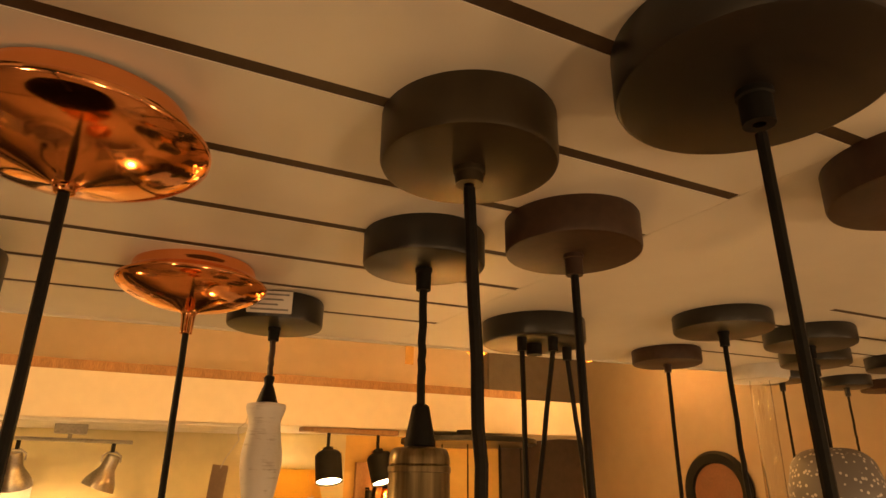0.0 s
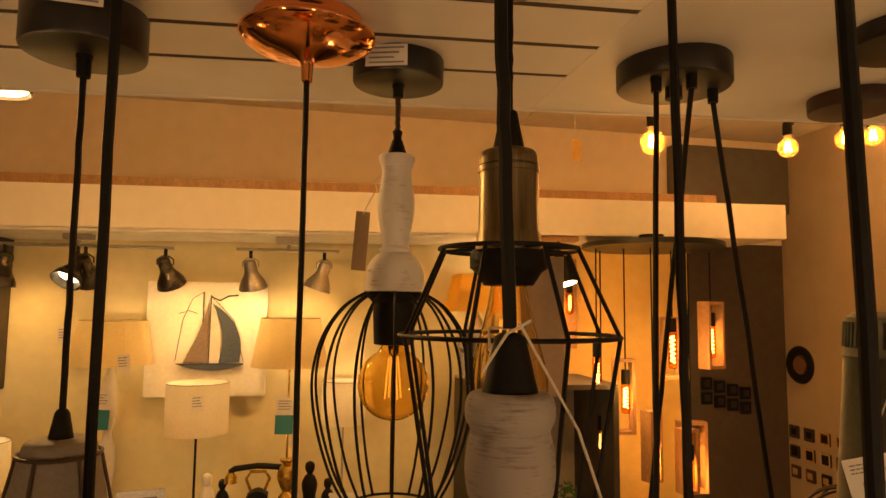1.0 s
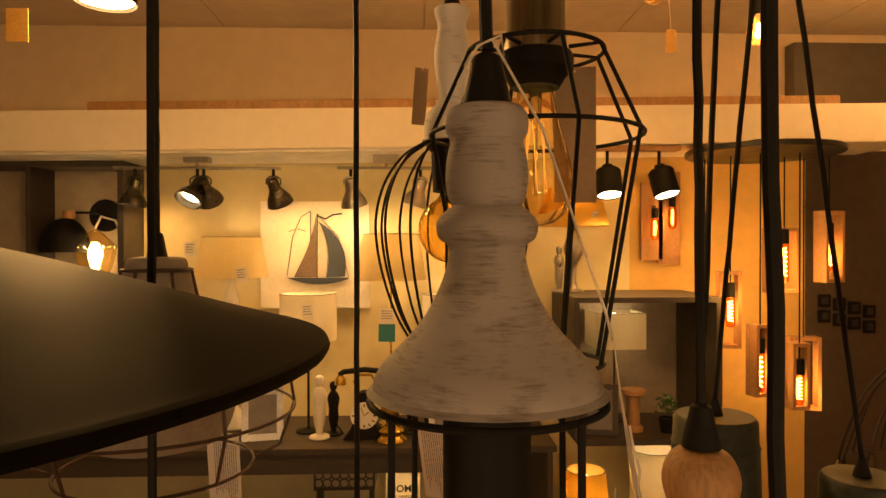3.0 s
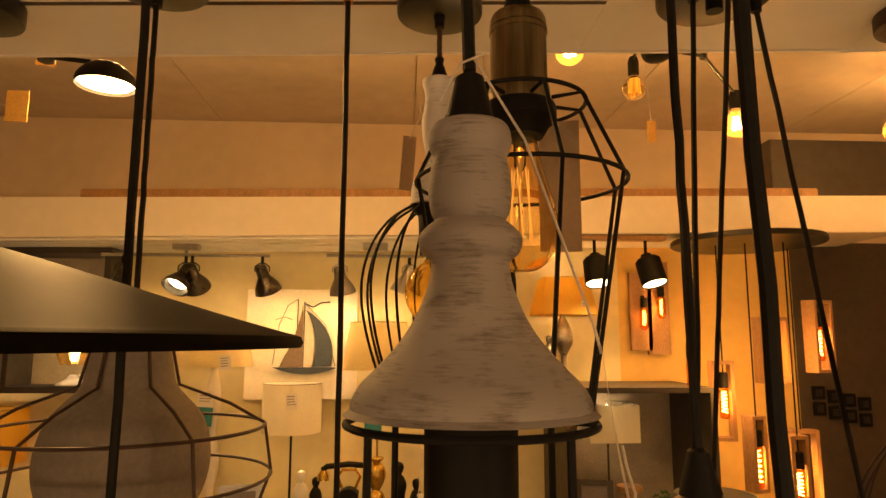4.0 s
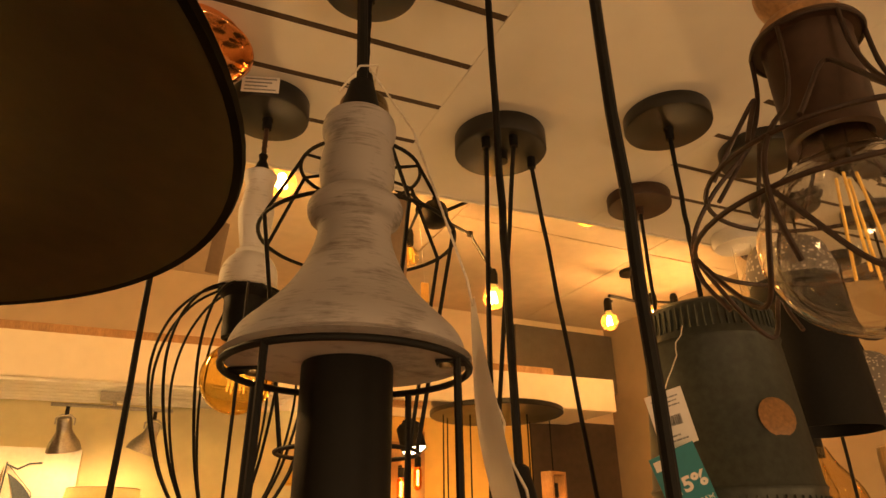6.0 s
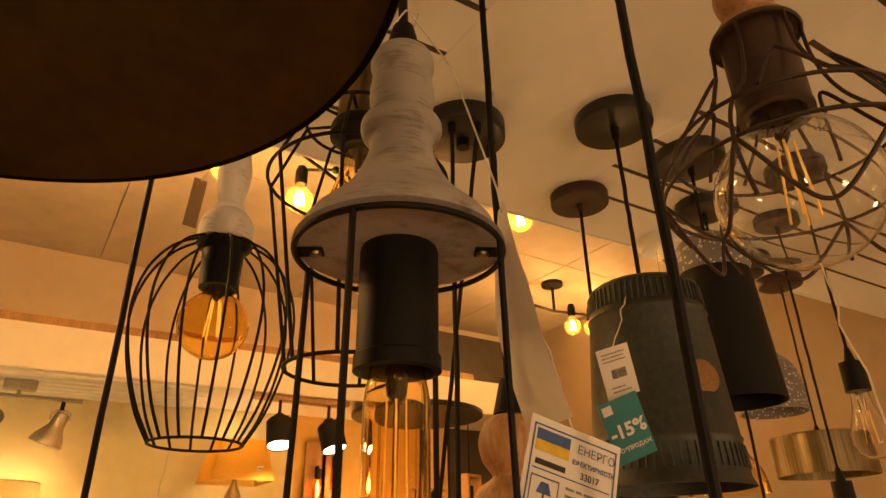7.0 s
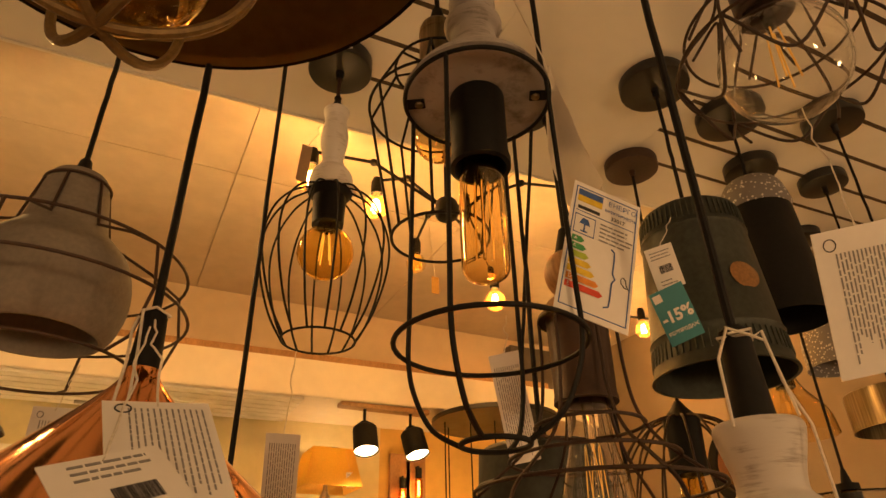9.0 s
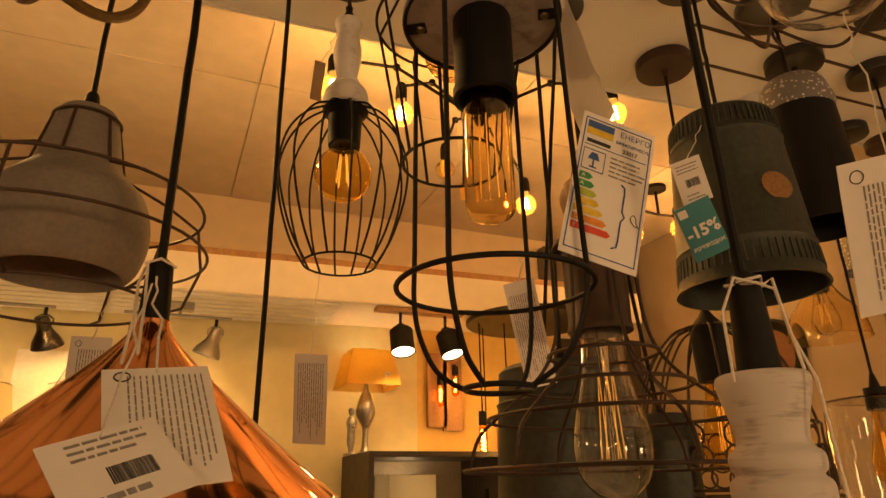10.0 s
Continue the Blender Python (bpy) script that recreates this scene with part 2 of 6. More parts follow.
def tube(bm, pts, r, seg=8, closed=False):
    """Adds a round wire along points."""
    pts = [Vector(p) for p in pts]
    n = len(pts)
    rings = []
    ref = None
    for i, p in enumerate(pts):
        if closed:
            d = pts[(i + 1) % n] - pts[i - 1]
        else:
            d = pts[min(i + 1, n - 1)] - pts[max(i - 1, 0)]
        d.normalize()
        if ref is None:
            ref = d.orthogonal().normalized()
        u = (ref - d * ref.dot(d))
        u = u.normalized() if u.length > 1e-6 else d.orthogonal().normalized()
        ref = u
        v = d.cross(u)
        rings.append([bm.verts.new(p + (u * math.cos(2 * math.pi * k / seg) + v * math.sin(2 * math.pi * k / seg)) * r) for k in range(seg)])
    pairs = list(zip(rings, rings[1:])) + ([(rings[-1], rings[0])] if closed else [])
    for a, b in pairs:
        for k in range(seg):
            bm.faces.new((a[k], a[(k + 1) % seg], b[(k + 1) % seg], b[k]))
    if not closed:
        bm.faces.new(rings[0][::-1])
        bm.faces.new(rings[-1])
    return bm


def wire(pts, r, seg=8, closed=False):
    return tube(bmesh.new(), pts, r, seg, closed)


def hoop(R, z, r, n=48, seg=8, at=(0, 0)):
    return wire([(at[0] + R * math.cos(2 * math.pi * i / n), at[1] + R * math.sin(2 * math.pi * i / n), z) for i in range(n)], r, seg, True)


def meridian(profile, deg):
    c, s = math.cos(radians(deg)), math.sin(radians(deg))
    return [(r * c, r * s, z) for r, z in profile]


def block(x0, x1, y0, y1, z0, z1, bevel=0.0, bm=None):
    bm = bm or bmesh.new()
    vs = [bm.verts.new((x, y, z)) for z in (z0, z1) for x, y in ((x0, y0), (x1, y0), (x1, y1), (x0, y1))]
    fs = [bm.faces.new([vs[i] for i in q]) for q in ((3, 2, 1, 0), (4, 5, 6, 7), (0, 1, 5, 4), (1, 2, 6, 5), (2, 3, 7, 6), (3, 0, 4, 7))]
    if bevel:
        es = list({e for f in fs for e in f.edges})
        bmesh.ops.bevel(bm, geom=es, offset=bevel, segments=2, affect="EDGES")
    return bm


def moved(bm, m):
    bmesh.ops.transform(bm, matrix=m, verts=bm.verts)
    return bm


def sag(a, b, wob=0.0015, n=14, seed=1):
    """A hanging cord between two points, with slight kinks."""
    rnd = random.Random(seed)
    a, b = Vector(a), Vector(b)
    out = []
    for i in range(n + 1):
        t = i / n
        w = wob * math.sin(math.pi * t)
        out.append(a.lerp(b, t) + Vector((rnd.uniform(-w, w), rnd.uniform(-w, w), 0)))
    return out

# ---- the room ----
WALL_Y, TOP, FRONT = 3.15, 3.12, 2.66      # back wall, true ceiling, face of the soffit


def setting(name, bm, mat, label, category, smooth=False):
    ob = part(name, bm, mat, None, label, smooth)
    return tagged(ob, label, category, kind="structure")


setting("floor", block(-4.2, 4.2, -3.2, 4.2, -0.1, 0), FLOORM, "brown stone-look tiled shop floor", "floor")
bm = block(-4.2, 4.2, -3.2, 4.2, TOP + 0.012, TOP + 0.1)
for x in range(-4, 4):
    for y in range(-3, 4):
        block(x * 1.05 + 0.003, x * 1.05 + 1.047, y * 1.2 - 0.42 + 0.003, y * 1.2 - 0.42 + 1.197, TOP, TOP + 0.012, 0, bm)
setting("ceiling", bm, CEILING, "warm white panelled shop ceiling with fine joints", "ceiling")
setting("wall_north", block(-4.2, 1.12, WALL_Y, WALL_Y + 0.15, 0, 2.48), CREAM, "cream painted display wall with lamps", "wall")
setting("wall_north_ochre", block(1.12, 2.10, WALL_Y, WALL_Y + 0.15, 0, 2.48), ORANGE, "ochre painted display wall with glowing pendants", "wall")
setting("wall_north_dark", block(2.10, 4.2, WALL_Y, WALL_Y + 0.15, 0, 2.48), M("dark_brown_board", (0.075, 0.052, 0.036), 0.6, scale=4), "dark brown wall board beside the ochre wall", "wall")
setting("wall_north_upper", block(-4.2, 4.2, WALL_Y, WALL_Y + 0.15, 2.48, TOP), UPPER, "upper wall painted warm beige", "wall")
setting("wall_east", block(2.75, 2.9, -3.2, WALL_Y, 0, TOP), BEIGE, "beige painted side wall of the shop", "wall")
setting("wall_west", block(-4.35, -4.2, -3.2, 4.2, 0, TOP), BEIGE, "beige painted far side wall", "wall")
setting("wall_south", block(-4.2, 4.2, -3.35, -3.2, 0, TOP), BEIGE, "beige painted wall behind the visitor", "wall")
def climbing(bm):
    """The boxed soffit is not quite level either."""
    for v in bm.verts:
        v.co.z += 0.0165 * (v.co.x + 0.9)
    return bm


setting("soffit", climbing(block(-4.2, 2.38, FRONT, WALL_Y, 2.405, 2.588, 0.004)), SOFFIT, "cream boxed soffit over the display wall", "soffit")
bm = bmesh.new()
for k in range(6):
    block(-4.2, 0.55, FRONT + 0.03 + k * 0.075, FRONT + 0.095 + k * 0.075, 2.393, 2.405, 0.002, bm)
setting("soffit_cladding", climbing(bm), WHITE, "white strip cladding under the soffit", "cladding")
setting("trim", climbing(block(-1.55, 2.0, 2.70, 2.745, 2.588, 2.636, 0.006)), OAK, "orange wooden batten on top of the soffit", "trim")
# added dark slab stands in for the far wall where the room continues
setting("wall_panel_dark", block(1.98, 2.74, 3.06, WALL_Y, 2.66, 3.05, 0.005), M("dark_grey_far_wall", (0.10, 0.085, 0.07), 0.5), "dark grey slab standing in for the darker far wall beyond", "panel")

def sloped(bm):
    """The hung panel is not quite level: it rises towards the east wall."""
    for v in bm.verts:
        v.co.z += SLOPE * v.co.x
    return bm


# slatted panel overhead: boards with open slots, on a dark backing
SLOTS = [-2.972 + 0.0995 * k for k in range(36)]
SLOTS = [y for y in SLOTS if y < 0.52]
bm = block(-3.6, 2.74, -3.0, 0.655, CEIL + 0.011, CEIL + 0.03)
for x0, x1 in ((-3.6, 0.2440), (0.7010, 2.74)):
    for y in SLOTS:
        block(x0, x1, y - 0.0053, y + 0.0053, CEIL + 0.0006, CEIL + 0.0112, 0, bm)
setting("ceiling_panel_backing", sloped(bm), SLOT, "brown core of the slatted ceiling panel", "ceiling")
bm = block(0.245, 0.70, -3.0, 0.66, CEIL, CEIL + 0.010)
for x0, x1 in ((-3.6, 0.2445), (0.7005, 2.74)):
    lo = -3.0
    for y in SLOTS + [None]:
        hi = 0.66 if y is None else y - 0.0054
        if hi > lo:
            block(x0, x1, lo, hi, CEIL, CEIL + 0.010, 0, bm)
        if y is not None:
            lo = y + 0.0054
setting("ceiling_panel", sloped(bm), PANEL, "white laminated slat panel with brown slots", "ceiling")
setting("ceiling_panel_edge", sloped(block(-3.6, 2.74, 0.6605, 0.672, CEIL - 0.002, CEIL + 0.045, 0.002)), PANEL, "white edging strip of the slatted panel", "trim")
bm = bmesh.new()
for x in (-2.4, 2.2):
    for y in (-2.4, 0.3):
        block(x - 0.02, x + 0.02, y - 0.02, y + 0.02, CEIL + 0.02 + SLOPE * x, TOP, 0.002, bm)
setting("ceiling_panel_hanger", bm, CHROME, "steel hangers carrying the slatted panel", "hanger")

# ---- hanging lamps ----
GROUP = "pendant lamps under the slatted panel"


def canopy(p, r, h, mat, label="", stem=0.028, stem_r=0.0068, stem_mat=None, at=(0, 0)):
    """Ceiling rose; at: its offset from the lamp's own axis, since the lamps swing a little."""
    b = 0.0035
    up = SLOPE * p.location.x
    c = part("canopy", lathe([(r - 0.001, 0), (r, -0.002), (r, -h + b), (r - b * 0.3, -h + b * 0.3), (r - b, -h), (0, -h)], 56, up, at), mat, p, label)
    if stem:
        part("cord_grip", lathe([(stem_r + 0.001, -h), (stem_r + 0.001, -h - 0.003), (stem_r, -h - 0.004), (stem_r * 0.95, -h - stem), (0.003, -h - stem)], 20, up, at), stem_mat or MATTE, c)
    return c


def cord(p, z0, z1, r=0.0032, mat=None, a=(0, 0), b=(0, 0), seed=1, name="cord", label=""):
    return part(name, wire(sag((*a, z0 + SLOPE * p.location.x + 0.004), (*b, z1), 0.0005, 16, seed), r, 8), mat or MATTE, p, label)


def sticker(p, w, h, m, name="label_sticker", rows=4):
    s = part(name, moved(block(-w / 2, w / 2, -0.0003, 0.0003, -h / 2, h / 2), m), PAPER, p, "white printed sticker", False)
    bm = bmesh.new()
    for k in range(rows):
        z = h * (0.34 - 0.68 * k / max(1, rows - 1))
        block(-w * 0.42, w * (0.42 - 0.12 * (k % 3)), -0.0006, -0.0003, z - h * 0.04, z + h * 0.04, 0, bm)
    part("printed_line", moved(bm, m), GREYINK, s, "", False)
    return s


def st_bulb(p, z, R, length, mat, z_r=0.014, lit=COLD, squirrel=True, name="bulb"):
    """Pear-shaped filament bulb hanging from z."""
    pr = soft([(z_r, 0), (z_r * 1.05, -0.012), (R * 0.62, -length * 0.3), (R * 0.9, -length * 0.55), (R, -length * 0.72), (R * 0.86, -length * 0.88), (R * 0.45, -length * 0.98), (0, -length)], 5)
    b = part(name, shell(pr, 40, z), mat, p)
    b.visible_shadow = False
    bm = bmesh.new()
    for k in range(6):
        a, c = radians(60 * k), radians(60 * k + 30)
        tube(bm, [(0.007 * math.cos(a), 0.007 * math.sin(a), z - length * 0.3), (0.010 * math.cos(c), 0.010 * math.sin(c), z - length * 0.78)], 0.0005, 5)
    part("filament", bm, lit, b)
    part("glass_stem", lathe([(0.006, 0), (0.005, -length * 0.28), (0.002, -length * 0.32), (0.0015, -length * 0.8), (0, -length * 0.8)], 12, z), CLEAR, b).visible_shadow = False
    return b


def globe_bulb(p, z, R, mat, lit=COLD, neck=0.014, at=(0, 0), name="bulb"):
    """Round bulb whose neck starts at z."""
    c = -R * 0.35 - R
    pr = [(neck, 0), (neck, -0.01)] + [(R * math.sin(a), c + R * math.cos(a)) for a in [radians(x) for x in range(28, 181, 8)]]
    pr[-1] = (0, c - R)
    b = part(name, shell(soft(pr[:3], 4) + pr[3:], 44, z, at), mat, p)
    b.visible_shadow = False
    bm = bmesh.new()
    for k in range(4):
        a = radians(90 * k + 20)
        tube(bm, [(at[0] + 0.006 * math.cos(a), at[1] + 0.006 * math.sin(a), z - R * 0.6), (at[0] + 0.011 * math.cos(a), at[1] + 0.011 * math.sin(a), z + c - R * 0.4)], 0.0011, 5)
    part("filament", bm, lit, b)
    part("glass_stem", lathe([(0.008, 0), (0.006, -R * 0.5), (0.002, -R * 0.6), (0, -R * 0.62)], 12, z, at), CLEAR, b).visible_shadow = False
    return b


def cage(p, profile, count, r, mat, start=0.0, rings=(), label="", steps=6, straight=False):
    path = profile if straight else soft(profile, steps)
    for k in range(count):
        part("cage_wire", wire(meridian(path, start + 360 * k / count), r, 7), mat, p, label)
    for R, z in rings:
        part("cage_ring", hoop(R, z, r), mat, p, label)


def tag(w, h, at, yaw, tilt=0.0, lean=0.0, label="", name="price_tag", string_to=None, mat=None):
    """A hanging card: returns its Empty, the card's face towards -y before turning, top edge middle at the origin."""
    t = new(name)
    t.matrix_world = pose(*at) @ pose(0, 0, 0, tilt, lean, yaw)
    tagged(t, label, "tag", "price tags on the lamps")
    part("card", block(-w / 2, w / 2, -0.0004, 0.0004, -h, 0), mat or PAPER, t, "", False)
    if string_to:
        inv = t.matrix_world.inverted()
        part("string", wire(sag(inv @ Vector(string_to), (0, 0, -0.004), 0.004, 10, 3), 0.0007, 6), STRING, t, "thin white string")
    return t


def card(tl, tr, bl, label, string_to=None, mat=None):
    """A card from its upper corners and one lower corner. Returns the Empty, width and height."""
    tl, tr, bl = Vector(tl), Vector(tr), Vector(bl)
    x, d = (tr - tl).normalized(), (bl - tl).normalized()
    y = x.cross(d).normalized()                    # square up the two edges, half each
    p_, q_ = (x + d).normalized(), (x - d).normalized()
    x, z = (p_ + q_).normalized(), -(p_ - q_).normalized()
    y = z.cross(x)
    w, h = (tr - tl).length, (bl - tl).length
    t = tag(w, h, (0, 0, 0), 0, 0, 0, label, mat=mat)
    m = Matrix((x, y, z)).transposed().to_4x4()
    t.matrix_world = Matrix.Translation((tl + tr) / 2) @ m
    if string_to:
        inv = t.matrix_world.inverted()
        part("string", wire(sag(inv @ Vector(string_to), (0, 0, -0.004), 0.003, 10, 3), 0.0007, 6), STRING, t, "thin white string")
    return t, w, h


def lines(t, rows, w, h, x0=-0.42, x1=0.42, top=0.12, bottom=0.92, mat=None, vertical=False, seed=2, thick=0.35, name="printed_line"):
    """Unreadable print as thin bars."""
    rnd = random.Random(seed)
    bm = bmesh.new()
    for k in range(rows):
        if vertical:
            x = w * (x0 + (x1 - x0) * (k + 0.5) / rows)
            d = w * (x1 - x0) / rows * thick
            z = -h * top
            end = -h * (bottom - rnd.random() * 0.25)
            while z > end:
                L = h * rnd.uniform(0.03, 0.1)
                block(x - d / 2, x + d / 2, -0.0007, -0.0005, max(end, z - L), z, 0, bm)
                z -= L + h * 0.012
        else:
            z = -h * (top + (bottom - top) * (k + 0.5) / rows)
            d = h * (bottom - top) / rows * thick
            x, end = w * x0, w * (x1 - rnd.random() * 0.2)
            while x < end:
                L = w * rnd.uniform(0.05, 0.16)
                block(x, min(end, x + L), -0.0007, -0.0005, z - d / 2, z + d / 2, 0, bm)
                x += L + w * 0.02
    part(name, bm, mat or GREYINK, t, "", False)


def bars(t, x0, x1, z0, z1, seed=5, n=26):
    rnd = random.Random(seed)
    bm = bmesh.new()
    x = x0
    while x < x1:
        d = (x1 - x0) / n * rnd.choice((0.3, 0.5, 0.9))
        block(x, x + d, -0.0007, -0.0005, z0, z1, 0, bm)
        x += d + (x1 - x0) / n * rnd.choice((0.3, 0.5))
    part("barcode", bm, INK, t, "", False)


def words(t, text, size, x, z, mat, name="lettering", turn=0.0, align="LEFT", lift=-0.0009, bold=0.0):
    cu = bpy.data.curves.new(name, "FONT")
    cu.body, cu.size, cu.align_x, cu.offset = text, size, align, bold
    tmp = bpy.data.objects.new("tmp", cu)
    me = bpy.data.meshes.new_from_object(tmp)
    bpy.data.objects.remove(tmp)
    me.name = name
    me.materials.append(mat)
    ob = new(name, me)
    ob.parent = t
    ob.matrix_local = pose(x, lift, z, 0, turn, 0) @ pose(0, 0, 0, 90, 0, 0)
    return ob


Z = lambda z: z - CEIL

# bell-shaped whitewashed pendant in the middle
W = thing("pendant_lamp", (0, 0, CEIL), "whitewashed turned wooden bell pendant with open wire cage and tube bulb", "pendant lamp", GROUP)
canopy(W, 0.053, 0.034, BRONZE, "dark bronze ceiling rose", 0.010, 0.0085, BRONZE, (-0.0065, 0.0075))
cord(W, Z(2.34), Z(2.07), 0.0036, a=(-0.0065, 0.0075))
part("cord_cap", lathe([(0.0045, Z(2.068)), (0.0075, Z(2.066)), (0.0140, Z(2.038)), (0, Z(2.038))], 24), MATTE, W, "black cord cap")
prof = [(0.0, 2.047), (0.016, 2.048), (0.0205, 2.046), (0.0222, 2.040), (0.0218, 2.034), (0.0196, 2.029), (0.0210, 2.022), (0.0222, 2.010), (0.0208, 1.998), (0.0186, 1.9935), (0.0215, 1.991), (0.0262, 1.986), (0.0272, 1.981), (0.0255, 1.975), (0.0208, 1.971), (0.0212, 1.962),
        (0.0240, 1.952), (0.0290, 1.940), (0.0370, 1.927), (0.0475, 1.915), (0.0560, 1.906), (0.0600, 1.899), (0.0610, 1.894), (0.0595, 1.8905), (0.0, 1.8905)]
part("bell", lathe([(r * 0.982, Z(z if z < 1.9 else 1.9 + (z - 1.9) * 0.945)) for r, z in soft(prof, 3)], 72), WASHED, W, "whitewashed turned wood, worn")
part("socket", lathe([(0.0, Z(1.890)), (0.0225, Z(1.890)), (0.0232, Z(1.888)), (0.0232, Z(1.825)), (0.0246, Z(1.824)), (0.0246, Z(1.816)), (0.021, Z(1.815)), (0.0205, Z(1.84)), (0.0, Z(1.84))], 40), MATTE, W, "black lamp holder")
for a in (148, 330):
    part("screw", lathe([(0.0, Z(1.8865)), (0.003, Z(1.8868)), (0.0038, Z(1.888)), (0.0038, Z(1.8905))], 14, 0, (0.05 * math.cos(radians(a)), 0.05 * math.sin(radians(a)))), BRASS, W)
    c, s = math.cos(radians(a)), math.sin(radians(a))
    part("bracket", moved(block(0.045, 0.062, -0.006, 0.006, Z(1.8888), Z(1.8903), 0.0005), pose(0, 0, 0, 0, 0, a)), MATTE, W)
bt = part("bulb", shell(soft([(0.0135, Z(1.83)), (0.0155, Z(1.815)), (0.0178, Z(1.803)), (0.0182, Z(1.79)), (0.0182, Z(1.735)), (0.0172, Z(1.722)), (0.011, Z(1.7165)), (0.0, Z(1.715))], 4), 36), PALEAMB, W, "clear amber tube bulb")
bt.visible_shadow = False
bm = bmesh.new()
for k in range(6):
    a = radians(60 * k)
    tube(bm, [(0.006 * math.cos(a), 0.006 * math.sin(a), Z(1.80)), (0.0075 * math.cos(a), 0.0075 * math.sin(a), Z(1.735))], 0.0006, 5)
part("filament", bm, COLD, bt)
part("glass_stem", lathe([(0.007, Z(1.82)), (0.0055, Z(1.803)), (0.0015, Z(1.798)), (0.001, Z(1.733)), (0, Z(1.733))], 12), CLEAR, bt).visible_shadow = False
part("cage_ring", hoop(0.0616, Z(1.8868), 0.0019, 64), MATTE, W)
cage(W, [(0.0616, Z(1.8868)), (0.0625, Z(1.80)), (0.0640, Z(1.70)), (0.0645, Z(1.666)), (0.060, Z(1.640)), (0.046, Z(1.613)), (0.0225, Z(1.598))], 4, 0.0019, MATTE, 218, [(0.0672, Z(1.666)), (0.0225, Z(1.598))])
part("string", wire([(-0.016, -0.008, Z(2.05)), (-0.006, -0.014, Z(2.068)), (0.006, -0.012, Z(2.074)), (0.01, 0.008, Z(2.07)), (-0.008, 0.01, Z(2.07)), (-0.012, -0.006, Z(2.06))], 0.0007, 6), STRING, W, "thin white string")

# white handle pendant with round cage
R_ = thing("pendant_lamp", (0.008, 0.487, CEIL), "white turned wooden pendant with balloon wire cage and amber globe bulb", "pendant lamp", GROUP)
canopy(R_, 0.057, 0.032, BLACK, "black ceiling rose", 0.016)
sticker(R_, 0.050, 0.026, pose(0, 0, 0, 0, 0, -18) @ pose(-0.004, -0.0580, -0.015, 0, 0, 0))
cord(R_, Z(2.352), Z(2.282), 0.0036, BROWN)
part("cord_cap", lathe([(0.005, Z(2.300)), (0.0065, Z(2.298)), (0.005, Z(2.290)), (0.007, Z(2.286)), (0.013, Z(2.267)), (0, Z(2.267))], 20), MATTE, R_, "black cord cap with brass collar")
prof = [(0, 2.2675), (0.019, 2.268), (0.0225, 2.265), (0.0212, 2.258), (0.0182, 2.248), (0.0195, 2.232), (0.0228, 2.212), (0.0224, 2.196), (0.0195, 2.177), (0.0165, 2.160), (0.0168, 2.153), (0.0205, 2.151), (0.0190, 2.146), (0.0235, 2.143), (0.0310, 2.134), (0.0352, 2.122), (0.0362, 2.104), (0.0355, 2.098), (0, 2.098)]
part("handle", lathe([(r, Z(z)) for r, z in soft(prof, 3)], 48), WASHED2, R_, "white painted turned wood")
part("socket", lathe([(0, Z(2.098)), (0.0345, Z(2.098)), (0.0335, Z(2.092)), (0.0265, Z(2.085)), (0.0245, Z(2.035)), (0.02, Z(2.034)), (0, Z(2.05))], 36), MATTE, R_, "black lamp holder")
globe_bulb(R_, Z(2.045), 0.043, AMBERG, EMBER)
cage(R_, [(0.034, Z(2.098)), (0.062, Z(2.080)), (0.086, Z(2.045)), (0.097, Z(1.998)), (0.092, Z(1.945)), (0.074, Z(1.885)), (0.052, Z(1.844))], 14, 0.0017, MATTE, 6, [(0.052, Z(1.844)), (0.034, Z(2.096))])

# brass pendant with lantern cage
B_ = thing("pendant_lamp", (0.062, 0.198, CEIL), "aged brass pendant with angular black wire cage and filament bulb", "pendant lamp", GROUP)
canopy(B_, 0.054, 0.032, BLACK, "black ceiling rose", 0.020)
cord(B_, Z(2.345), Z(2.236), 0.0036)
part("cord_cap", lathe([(0.0045, Z(2.243)), (0.007, Z(2.241)), (0.0125, Z(2.213)), (0.0125, Z(2.209)), (0, Z(2.209))], 24), MATTE, B_, "black cord cap")
part("holder", lathe(soft([(0, Z(2.2095)), (0.019, Z(2.2085)), (0.0235, Z(2.204)), (0.0245, Z(2.198))], 4) + [(0.0245, Z(2.196)), (0.0238, Z(2.1955)), (0.0252, Z(2.194)), (0.0252, Z(2.190)), (0.0243, Z(2.1895)), (0.0248, Z(2.142)), (0.0262, Z(2.140)), (0.0262, Z(2.126)), (0, Z(2.126))], 48), BRASS, B_, "brushed aged brass lamp holder")
part("collar", lathe([(0.0, Z(2.126)), (0.030, Z(2.126)), (0.0315, Z(2.122)), (0.0315, Z(2.112)), (0.026, Z(2.108)), (0.02, Z(2.098)), (0, Z(2.10))], 36), MATTE, B_)
st_bulb(B_, Z(2.108), 0.0315, 0.125, PALEAMB, lit=EMBER)
cage(B_, [(0.030, Z(2.128)), (0.056, Z(2.127)), (0.0875, Z(2.058)), (0.056, Z(1.871))], 8, 0.0018, MATTE, 10, [(0.056, Z(2.127)), (0.0875, Z(2.058)), (0.056, Z(1.871))], straight=True)

# wooden ball pendant with flared rusty cage, and its twin


